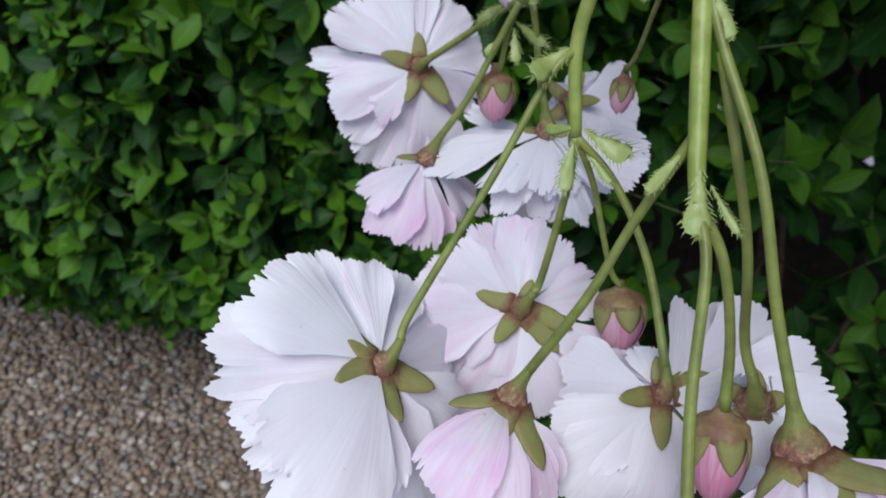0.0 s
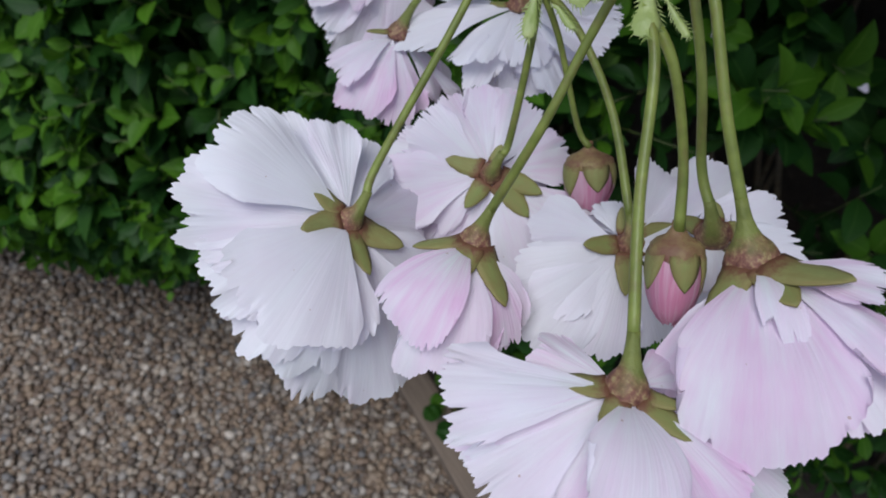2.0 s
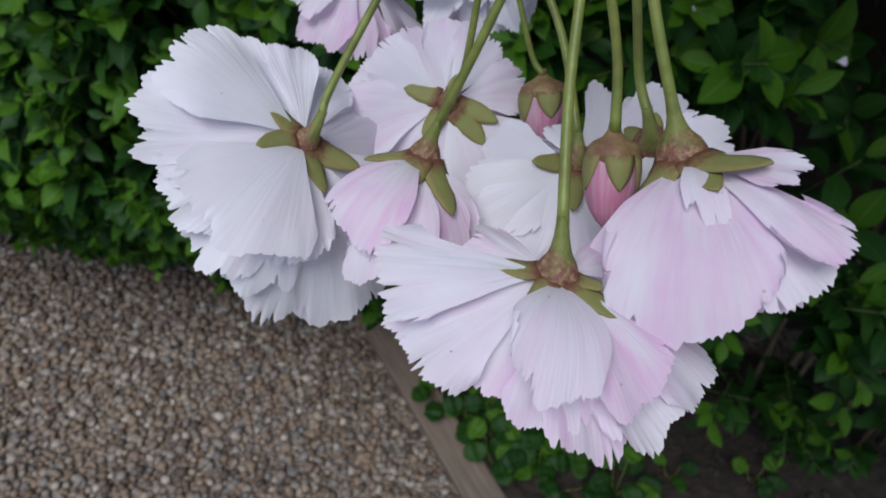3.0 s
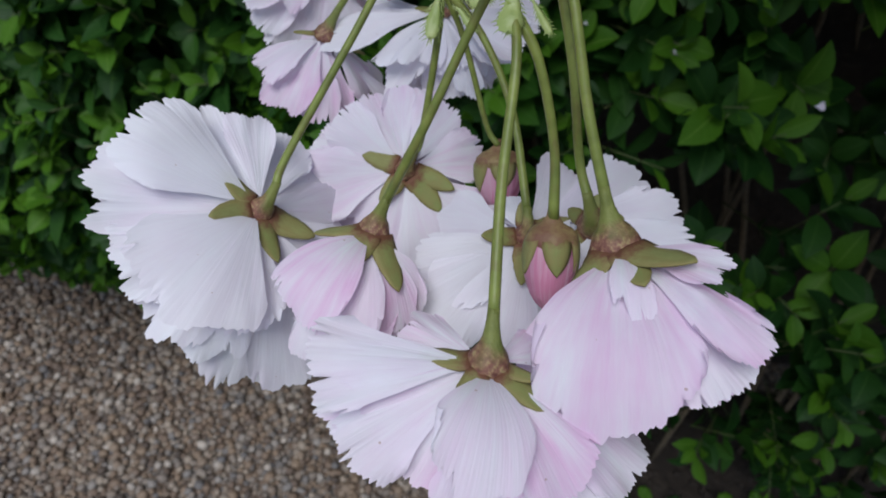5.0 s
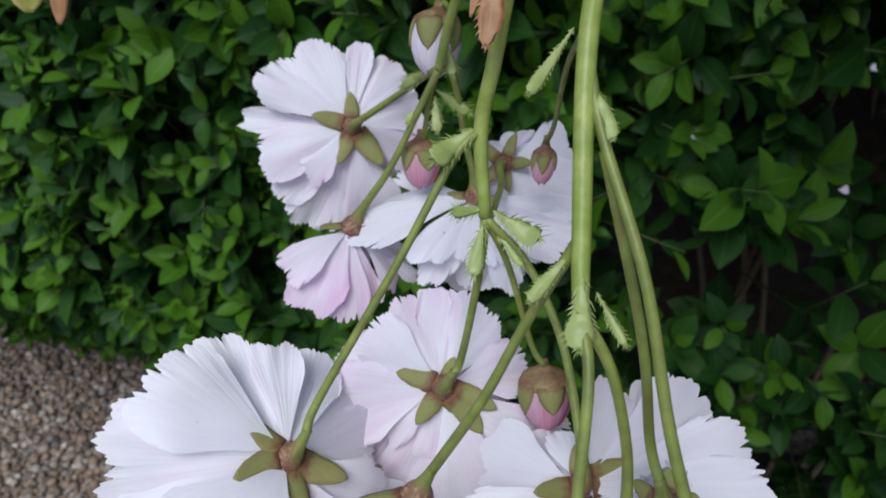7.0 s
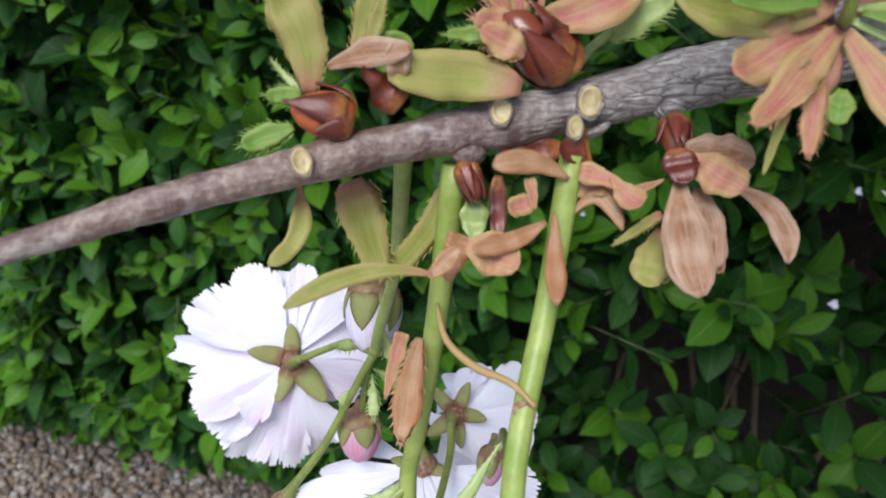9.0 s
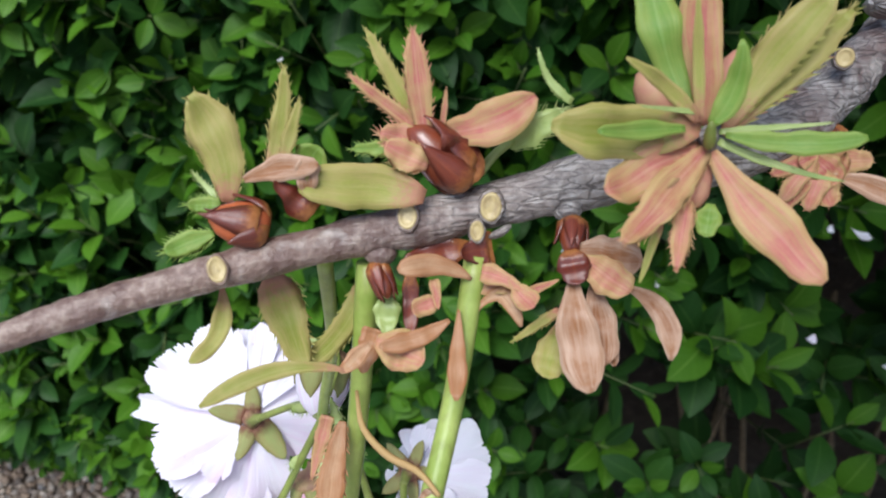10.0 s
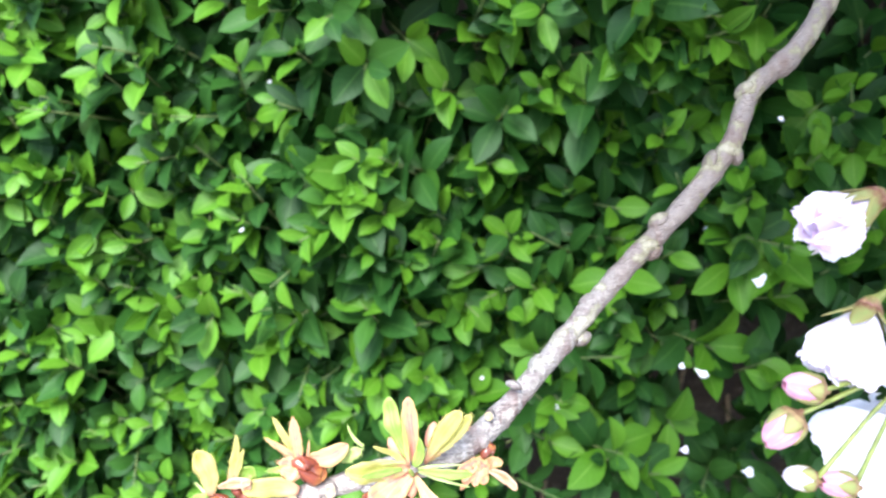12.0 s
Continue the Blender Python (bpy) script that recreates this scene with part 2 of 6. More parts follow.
LEAF_TAN = blade_material("bract_tan", (0.52, 0.25, 0.12), (0.68, 0.45, 0.27), (0.70, 0.50, 0.33), rough=0.35, edge=(0.40, 0.15, 0.05), ribs=0.0, rib=0.1, through_light=0.38, gloss=0.4, mottle=1500.0)
LEAF_FRESH = blade_material("leaf_fresh", (0.11, 0.26, 0.02), (0.19, 0.36, 0.05), (0.30, 0.42, 0.12), edge=(0.30, 0.37, 0.08), ribs=0.0, through_light=0.35, rough=0.48)
SCAR = stalk_material("scar_cork", (0.34, 0.25, 0.10), (0.45, 0.35, 0.17), dark=(0.16, 0.10, 0.05), wear=0.4)
HEDGE_LEAF = blade_material("privet_leaf", (0.0097, 0.0414, 0.0070), (0.0194, 0.0704, 0.0097), (0.0440, 0.1056, 0.0220), young=(0.0317, 0.0986, 0.0097), rough=0.52, ribs=0.05, gloss=0.18, mottle=160.0)
HEDGE_TIP = blade_material("privet_tip_leaf", (0.0458, 0.1364, 0.0088), (0.0748, 0.1892, 0.0123), (0.1232, 0.2288, 0.0352), rough=0.5, through_light=0.34, ribs=0.05, gloss=0.18, mottle=160.0)
SHOOT = stalk_material("hedge_shoot", (0.045, 0.075, 0.014), (0.075, 0.105, 0.025), rough=0.6)
TWIG = stalk_material("hedge_twig", (0.10, 0.075, 0.05), (0.17, 0.13, 0.08), rough=0.8)


def gravel_material(name, fine):
    m, nt, b = material(name)
    rnd = chance(nt)
    co = nt.nodes.new("ShaderNodeNewGeometry").outputs["Position"]
    if fine:
        v = node(nt, "ShaderNodeTexVoronoi", (("Vector", co), ("Scale", 115.0)))
        rnd = node(nt, "ShaderNodeSeparateXYZ", ((0, v.outputs["Color"]),)).outputs[0]
        bump(nt, math_node(nt, "SUBTRACT", 1.0, v.outputs["Distance"]), b, 1.0, 0.006)
    col = ramp(nt, rnd, ((0.0, (0.0382, 0.0289, 0.0238)), (0.18, (0.1360, 0.0918, 0.0663)), (0.42, (0.2167, 0.1530, 0.1037)), (0.60, (0.1700, 0.1445, 0.1275)), (0.76, (0.3145, 0.2550, 0.1997)), (0.88, (0.0892, 0.0918, 0.1003)), (1.0, (0.46, 0.40, 0.345))))
    grain = noise_node(nt, co, 500.0, 3.0)
    col = mix(nt, math_node(nt, "MULTIPLY", grain, 0.3), col, (0.17, 0.115, 0.09))
    nt.links.new(col, b.inputs["Base Color"])
    b.inputs["Roughness"].default_value = 0.7
    if not fine:
        bump(nt, grain, b, 0.3, 0.001)
    return m


# garden soil; its near-black also paints the shade inside the hedge
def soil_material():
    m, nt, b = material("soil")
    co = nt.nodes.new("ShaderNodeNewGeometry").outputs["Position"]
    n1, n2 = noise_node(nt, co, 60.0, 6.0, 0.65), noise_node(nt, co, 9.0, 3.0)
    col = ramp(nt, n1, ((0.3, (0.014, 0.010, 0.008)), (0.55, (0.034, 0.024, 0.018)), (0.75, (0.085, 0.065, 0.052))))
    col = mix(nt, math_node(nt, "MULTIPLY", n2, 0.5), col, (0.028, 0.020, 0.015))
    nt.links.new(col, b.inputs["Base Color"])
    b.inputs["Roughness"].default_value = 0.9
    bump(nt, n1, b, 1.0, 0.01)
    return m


def board_material():
    m, nt, b = material("weathered_timber")
    co = nt.nodes.new("ShaderNodeTexCoord").outputs["Object"]
    st = node(nt, "ShaderNodeMapping", (("Vector", co), ("Scale", (1, 0.05, 1)))).outputs[0]
    g, big = noise_node(nt, st, 190.0, 4.0), noise_node(nt, co, 18.0, 3.0)
    col = ramp(nt, g, ((0.3, (0.12, 0.085, 0.065)), (0.6, (0.21, 0.155, 0.12)), (0.8, (0.27, 0.21, 0.17))))
    col = mix(nt, math_node(nt, "MULTIPLY", big, 0.5), col, (0.13, 0.105, 0.085))
    nt.links.new(col, b.inputs["Base Color"])
    b.inputs["Roughness"].default_value = 0.75
    bump(nt, g, b, 0.4, 0.001)
    return m


GRAVEL, PEBBLE = gravel_material("gravel_base", True), gravel_material("pebble", False)
SOIL_AND_CORE_DARK, TIMBER = soil_material(), board_material()


# ---- mesh helpers ----
def solid(name, verts, faces, mat, parent=None, label="", uv=None, at=None, smooth=True):
    """One mesh object from vertices and faces; at: its pose under its parent."""
    me = bpy.data.meshes.new(name)
    me.from_pydata([tuple(v) for v in verts], [], [tuple(f) for f in faces])
    for one in (mat if isinstance(mat, (list, tuple)) else [mat]):
        me.materials.append(one)
    if uv is not None:
        layer = me.uv_layers.new(name="UVMap")
        loops = np.empty(len(me.loops), dtype=np.int32)
        me.loops.foreach_get("vertex_index", loops)
        layer.data.foreach_set("uv", np.asarray(uv, dtype=np.float32)[loops].ravel())
    if smooth:
        me.polygons.foreach_set("use_smooth", [True] * len(me.polygons))
    me.update()
    ob = new(name, me)
    ob.parent = parent
    if at is not None:
        ob.matrix_basis = at
    return tagged(ob, label)


def curve_points(points, n):
    """n points on a smooth curve through the given ones."""
    p = [Vector(q) for q in points]
    p = [p[0] * 2 - p[1]] + p + [p[-1] * 2 - p[-2]]
    out = []
    spans = len(p) - 3
    for k in range(n):
        s = min(k / (n - 1) * spans, spans - 1e-6)
        i, t = int(s), s - int(s)
        a, b, c, d = p[i:i + 4]
        out.append(0.5 * (2 * b + (c - a) * t + (2 * a - 5 * b + 4 * c - d) * t * t + (3 * b - a - 3 * c + d) * t ** 3))
    return out


def tube_data(points, radii, sides=10, n=24, rough=0.0, rng=None):
    """A tapering tube with closed ends through the points; radii: at even steps along it."""
    c = curve_points(points, n) if len(points) > 2 or n > 2 else [Vector(q) for q in points]
    verts, faces = [], []
    up = Vector((0.31, 0.21, 0.93))
    for k, q in enumerate(c):
        d = (c[min(k + 1, n - 1)] - c[max(k - 1, 0)]).normalized()
        u = (up - d * up.dot(d)).normalized()
        up = u
        w = d.cross(u)
        s = k / (n - 1) * (len(radii) - 1)
        i = min(int(s), len(radii) - 2)
        r = radii[i] + (radii[i + 1] - radii[i]) * (s - i)
        if rng:
            r *= 1 + 0.12 * noise.noise(q * 90) + 0.34 * max(0, noise.noise(q * 150 + Vector((7, 1, 3)))) * min(1, 4 * k / n)
        for j in range(sides):
            a = 2 * math.pi * j / sides
            rr = r * (1 + (rng.uniform(-rough, rough) if rng else 0))
            verts.append(q + (u * math.cos(a) + w * math.sin(a)) * rr)
    for k in range(n - 1):
        for j in range(sides):
            a, b = k * sides + j, k * sides + (j + 1) % sides
            faces.append((a, b, b + sides, a + sides))
    faces.append(tuple(range(sides))[::-1])
    faces.append(tuple((n - 1) * sides + j for j in range(sides)))
    return verts, faces


def tube(name, points, radii, mat, parent, label="", sides=10, n=24, rough=0.0, rng=None):
    v, f = tube_data(points, radii, sides, n, rough, rng)
    base = parent.matrix_world.inverted() if parent else Matrix()
    return solid(name, [base @ q for q in v], f, mat, parent, label)


def frame_of(origin, z, spin=0.0):
    """A pose at origin whose z axis points along z."""
    q = Vector(z).normalized().to_track_quat("Z", "Y").to_matrix().to_4x4()
    return Matrix.Translation(origin) @ q @ Matrix.Rotation(radians(spin), 4, "Z")


def strap_data(a, b, width, belly=(0, 0, 0), face=(0, -1, 0.6), teeth=0.0, fold=0.25, blunt=0.5, rng=random, n=14, thick=0.0004, point=0.0):
    """A bract, scale or small leaf from a to b, bulging by belly half-way, its upper side towards face."""
    a, b, belly, face = Vector(a), Vector(b), Vector(belly), Vector(face).normalized()
    verts, faces, uv, spikes = [], [], [], []
    cols = (-1, -0.55, 0, 0.55, 1)
    curl = face * (b - a).length * (0.10 + 0.30 * noise.noise(a * 410))
    for k in range(n + 1):
        t = k / n
        q = a.lerp(b, t) + belly * 4 * t * (1 - t) + curl * (t ** 3 - t * t * 0.4)
        d = (b - a) + belly * 4 * (1 - 2 * t) + curl * (3 * t * t - 0.8 * t)
        d.normalize()
        side = d.cross(face).normalized()
        up = side.cross(d)
        q = q + side * width * 0.10 * noise.noise(a * 300 + Vector((t * 3, 0, 0))) * t + up * width * 0.22 * noise.noise(a * 310 + Vector((0, t * 4, 1)))
        w = width / 2 * (1 + 0.28 * noise.noise(a * 290 + Vector((1, 2, t * 5)))) * (math.sin(math.pi * min(1, (t + 0.08) / 1.16) ** blunt) ** 0.75 + 0.06)
        w *= (1 - t * t) ** point
        if k == n:
            w *= 0.45
        for u in cols:
            jag = 0.35 * teeth * width * rng.uniform(0.2, 1) * (k % 2) if abs(u) == 1 else 0
            if abs(u) == 1 and teeth >= 0.05 and rng.random() < 0.9 and k:
                tip = q + side * (u * w) + side * (u * teeth * width * rng.uniform(0.5, 1.4)) + d * teeth * width * rng.uniform(0.5, 1.6) + up * rng.uniform(-0.3, 0.3) * teeth * width
                spikes.append((len(verts), d * -0.045 * (b - a).length, tip))
            verts.append(q + side * (u * (w + jag)) + up * (fold * abs(u) * w - 0.15 * w + 0.25 * w * noise.noise(a * 200 + Vector((u * 1.3, t * 4, 5)))))
            uv.append((0.5 + u / 2, t))
    m = len(cols)
    count = len(verts)
    for k in range(n):
        for j in range(m - 1):
            faces.append((k * m + j, k * m + j + 1, k * m + m + j + 1, k * m + m + j))
    if teeth >= 0.15:
        for j in range(m):
            u = cols[j]
            tip = verts[n * m + j] + d * teeth * width * rng.uniform(0.8, 2.2) + side * u * teeth * width * rng.uniform(0.1, 0.6) + up * rng.uniform(-0.3, 0.3) * teeth * width
            spikes.append((n * m + j, side * (0.09 * width * (1 if u < 0 else -1)), tip))
    drop = [v - face * thick for v in verts]
    verts += drop
    uv += uv
    faces += [tuple(i + count for i in f)[::-1] for f in faces]
    ring = [j for j in range(m)] + [k * m + m - 1 for k in range(1, n + 1)] + [n * m + j for j in range(m - 2, -1, -1)] + [k * m for k in range(n - 1, 0, -1)]
    for i, j in zip(ring, ring[1:] + ring[:1]):
        faces.append((j, i, i + count, j + count))
    for foot, half, tip in spikes:
        s = len(verts)
        verts += [verts[foot] + half, tip]
        uv += [(0.2, 0.5)] * 2
        faces.append((foot, s, s + 1))
    return verts, faces, uv


def strap(name, parent, a, b, width, mat, label="", **kw):
    v, f, uv = strap_data(a, b, width, **kw)
    inv = parent.matrix_world.inverted()
    return solid(name, [inv @ q for q in v], f, mat, parent, label, uv)


# ---- ground ----
def face_y(x, z):
    """Depth of the hedge's trimmed face: it leans back above, and is undercut towards the ground."""
    y = 0.666 - 0.305 * x
    under = 0.44 - 0.20 * min(1, max(0, (x + 0.05) / 0.3))
    y += 0.173 * (z - 1.24) if z > 0.55 else -0.119 + under * ((0.55 - z) / 0.55) ** 1.25
    return y


EDGE_A, EDGE_B = Vector((-0.32, 1.31, 0)), Vector((0.43, -0.11, 0))
EDGE_DIR = (EDGE_B - EDGE_A).normalized()
EDGE_SIDE = Vector((-EDGE_DIR.y, EDGE_DIR.x, 0))  # towards the bed


def bed_side(x, y):
    """How far a place lies on the bed's side of the timber edging."""
    return (Vector((x, y, 0)) - EDGE_A).dot(EDGE_SIDE)


tagged(solid("ground", [(-300, -300, -0.012), (300, -300, -0.012), (300, 300, -0.012), (-300, 300, -0.012)], [(0, 1, 2, 3)], GRAVEL, smooth=False), "brown pea gravel ground of the garden path", "ground", kind="structure")


def make_bed():
    """Soil of the planting bed, lumpy, beside the timber edging and under the hedge."""
    rng = random.Random(5)
    nx, ny = 90, 60
    verts, faces, index = [], [], {}
    for j in range(ny + 1):
        for i in range(nx + 1):
            s, a = 0.03 + 1.6 * (i / nx) ** 1.2, -0.3 + 1.9 * j / ny
            p = EDGE_B - EDGE_DIR * a + EDGE_SIDE * s
            p.y = min(p.y, face_y(p.x, 0.0) + 0.25)
            h = 0.010 * noise.noise(p * 9) + 0.012 * noise.noise(p * 31) + 0.006 * noise.noise(p * 80)
            index[i, j] = len(verts)
            verts.append((p.x, p.y, 0.006 + h))
    for j in range(ny):
        for i in range(nx):
            faces.append((index[i, j], index[i + 1, j], index[i + 1, j + 1], index[i, j + 1])[::-1])
    bed = tagged(solid("soil_bed", verts, faces, SOIL_AND_CORE_DARK), "dark lumpy garden soil of the planting bed", "soil", kind="structure")
    v2, f2 = [], []
    for _ in range(700):
        s, a = rng.uniform(0.05, 0.55), rng.uniform(0.0, 1.2)
        p = EDGE_B - EDGE_DIR * a + EDGE_SIDE * s
        r = rng.uniform(0.003, 0.011)
        add_stone(v2, f2, Vector((p.x, p.y, 0.008)), (r, r * rng.uniform(0.6, 1), r * rng.uniform(0.5, 0.9)), rng)
    tagged(solid("clods", v2, f2, SOIL_AND_CORE_DARK, bed), kind="stuff")


ICO = bmesh.new()
bmesh.ops.create_icosphere(ICO, subdivisions=1, radius=1.0)
ICO_V, ICO_F = [v.co.copy() for v in ICO.verts], [tuple(v.index for v in f.verts) for f in ICO.faces]
ICO.free()


def add_stone(verts, faces, place, size, rng):
    start = len(verts)
    turn = Euler((rng.uniform(0, 6), rng.uniform(0, 6), rng.uniform(0, 6))).to_matrix()
    tilt = Euler((rng.uniform(-0.4, 0.4), rng.uniform(-0.4, 0.4), rng.uniform(0, 6))).to_matrix()
    for c in ICO_V:
        q = turn @ c
        q *= rng.uniform(0.86, 1.1)
        verts.append(place + tilt @ Vector((q.x * size[0], q.y * size[1], q.z * size[2])))
    faces.extend(tuple(i + start for i in f) for f in ICO_F)


def make_gravel():
    rng = random.Random(11)
    path = tagged(new("gravel_path"), "path of loose brown and grey pea gravel", "gravel path", kind="structure")
    kinds = []
    for k in range(8):
        v, f = [], []
        add_stone(v, f, Vector(), (0.0048 + 0.0004 * k, 0.0040 + 0.0002 * k, 0.0028), rng)
        kinds.append((v, f))
    verts, faces, pieces = [], [], 0
    meshes = []
    step = 0.0120
    y = 0.30
    while y < 1.75:
        x = -1.65
        while x < 0.35:
            px, py = x + rng.uniform(-0.5, 0.5) * step, y + rng.uniform(-0.5, 0.5) * step
            x += step
            side = bed_side(px, py)
            if side > -0.032 or py - face_y(px, 0.0) > 0.12 or px < -0.62 - 0.75 * py + 0.1:
                continue
            r = rng.choice((0.0050, 0.0060, 0.0070, 0.0084, 0.0100)) * rng.uniform(0.85, 1.15)
            place = Vector((px, py, -0.0115 + r * 0.38 + rng.uniform(0, 0.0035)))
            if -0.26 < px < -0.035 and 0.48 < py < 0.68 and pieces < 300:
                if len(meshes) < 8:
                    v, f = kinds[len(meshes)]
                    ob = solid("pebble", v, f, PEBBLE, path)
                    meshes.append(ob.data)
                else:
                    ob = new("pebble", meshes[rng.randrange(8)])
                    ob.parent = path
                s = r / 0.0050
                ob.matrix_basis = Matrix.LocRotScale(place, Euler((rng.uniform(-0.3, 0.3), rng.uniform(-0.3, 0.3), rng.uniform(0, 6))), (s, s, s))
                pieces += 1
            else:
                add_stone(verts, faces, place, (r * rng.uniform(0.9, 1.3), r, r * rng.uniform(0.55, 0.85)), rng)
        y += step
    tagged(solid("pebbles", verts, faces, PEBBLE, path), kind="stuff")


def make_edging():
    mid, length = (EDGE_A + EDGE_B) / 2, (EDGE_B - EDGE_A).length
    bm = bmesh.new()
    bmesh.ops.create_cube(bm, size=1.0)
    bmesh.ops.scale(bm, vec=(0.064, length, 0.10), verts=bm.verts)
    bmesh.ops.bevel(bm, geom=bm.edges[:], offset=0.004, segments=2, affect="EDGES")
    bmesh.ops.subdivide_edges(bm, edges=[e for e in bm.edges if abs((e.verts[0].co - e.verts[1].co).y) > 0.5], cuts=60)
    for v in bm.verts:
        v.co += Vector((noise.noise(v.co * 7), 0, noise.noise(v.co * 9 + Vector((3, 3, 3))))) * 0.0022
    me = bpy.data.meshes.new("timber_edging")
    bm.to_mesh(me)
    bm.free()
    me.materials.append(TIMBER)
    ob = new("timber_edging", me)
    turn = math.atan2(EDGE_DIR.y, EDGE_DIR.x) - math.pi / 2
    ob.matrix_world = Matrix.Translation((mid.x, mid.y, -0.028)) @ Matrix.Rotation(turn, 4, "Z")
    tagged(ob, "weathered brown timber board edging the gravel path", "edging board", kind="structure")


# ---- hedge ----
LEAF_V = (0.0, 0.08, 0.20, 0.38, 0.56, 0.72, 0.85, 0.94, 1.0)
LEAF_W = (0.025, 0.120, 0.215, 0.300, 0.312, 0.262, 0.165, 0.070, 0.0)


def leaf_proto(width, droop, fold, twist):
    """An oval pointed blade, one long, folded along the midrib."""
    v, uv, f = [], [], []
    for t, w in zip(LEAF_V, LEAF_W):
        z = -droop * t * t
        for u in (-1, 0, 1):
            x = u * w * width
            v.append((x * math.cos(twist * t), t * (1 - 0.15 * droop * t), z + fold * abs(x) + x * math.sin(twist * t)))
            uv.append((0.5 + u / 2, t))
    n = len(LEAF_V)
    for k in range(n - 1):
        for j in (0, 1):
            a = k * 3 + j
            f.append((a, a + 1, a + 4, a + 3))
    return np.array(v), np.array(uv), f


# thin places in the hedge, where the dark inside shows: x, z, radius and share of shoots missing
GAPS = ((0.42, 0.87, 0.07, 0.75), (0.33, 0.91, 0.04, 0.6), (0.17, 0.97, 0.035, 0.6), (-0.03, 1.20, 0.035, 0.6), (0.46, 1.03, 0.03, 0.6), (0.30, 0.68, 0.05, 0.45), (0.38, 0.76, 0.04, 0.3), (0.26, 0.93, 0.03, 0.6), (0.36, 0.80, 0.05, 0.4))


def hedge_shoots(rng, count, xs, zs, dense):
    """Leaf poses of leafy shoots that grow out of the hedge's face: (place, along, normal, size, young)."""
    out = np.array((-0.288, -0.943, 0.163))
    leaves, stems = [], []
    for _ in range(count):
        x, z = rng.uniform(*xs), rng.uniform(*zs)
        if any(math.hypot(x - gx, z - gz) < gr and rng.random() < chance_of for gx, gz, gr, chance_of in GAPS):
            continue
        lump = noise.noise(Vector((x * 4.5, z * 4.5, 1.7))) * 0.05 + noise.noise(Vector((x * 11, z * 11, 5.1))) * 0.025
        deep = rng.random() ** 1.3 * 0.17
        base = np.array((x, face_y(x, z), z)) - out * (deep + 0.045 + lump)
        bare = noise.noise(Vector((x * 7, z * 7, 3.3))) < (0.34 if z < 0.50 and x > 0.12 else 0.04 if z < 0.80 else -0.18) and rng.random() < (0.80 if z < 0.50 else 0.62)
        open_patch = x > 0.20 and z < 0.98 and noise.noise(Vector((x * 15, z * 15, 8.8))) < 0.06 and rng.random() < 0.90
        if base[2] < 0.03 or (x > -0.05 and (bare or open_patch)):
            continue
        way = out * rng.uniform(0.3, 1.0) + np.array((rng.uniform(-0.7, 0.7), 0, rng.uniform(-0.15, 1.0) if z > 0.4 else rng.uniform(-0.7, 0.5)))
        way /= np.linalg.norm(way)
        pairs = rng.randint(3, 5)
        gap = rng.uniform(0.010, 0.018)
        spin = rng.uniform(0, math.pi)
        big = rng.uniform(0.038, 0.058)
        helper = np.array((0.3, 0.2, 0.93)) if abs(way[2]) < 0.9 else np.array((1.0, 0, 0))
        u = np.cross(way, helper)
        u /= np.linalg.norm(u)
        w = np.cross(way, u)
        stems.append((base, base + way * gap * (pairs + 0.3)))
        for k in range(pairs):
            a = spin + k * math.pi / 2 + rng.uniform(-0.3, 0.3)
            size = big * (1 - 0.16 * max(0, k - 1)) * rng.uniform(0.85, 1.1)
            lean = radians(rng.uniform(50, 78) - 9 * k)
            for turn in (0, math.pi):
                if rng.random() < 0.08:
                    continue
                side = u * math.cos(a + turn) + w * math.sin(a + turn)
                along = way * math.cos(lean) + side * math.sin(lean) + np.array((0, 0, rng.uniform(-0.35, 0.1)))
                along /= np.linalg.norm(along)
                normal = way * math.sin(lean) - side * math.cos(lean) + np.array((0, -0.1, 0.5))
                normal -= along * normal.dot(along)
                normal /= np.linalg.norm(normal)
                young = k >= pairs - 2 and deep < 0.07 and rng.random() < 0.75
                leaves.append((base + way * gap * (k + 0.6) + side * 0.003, along, normal, size, young))
    return leaves, stems


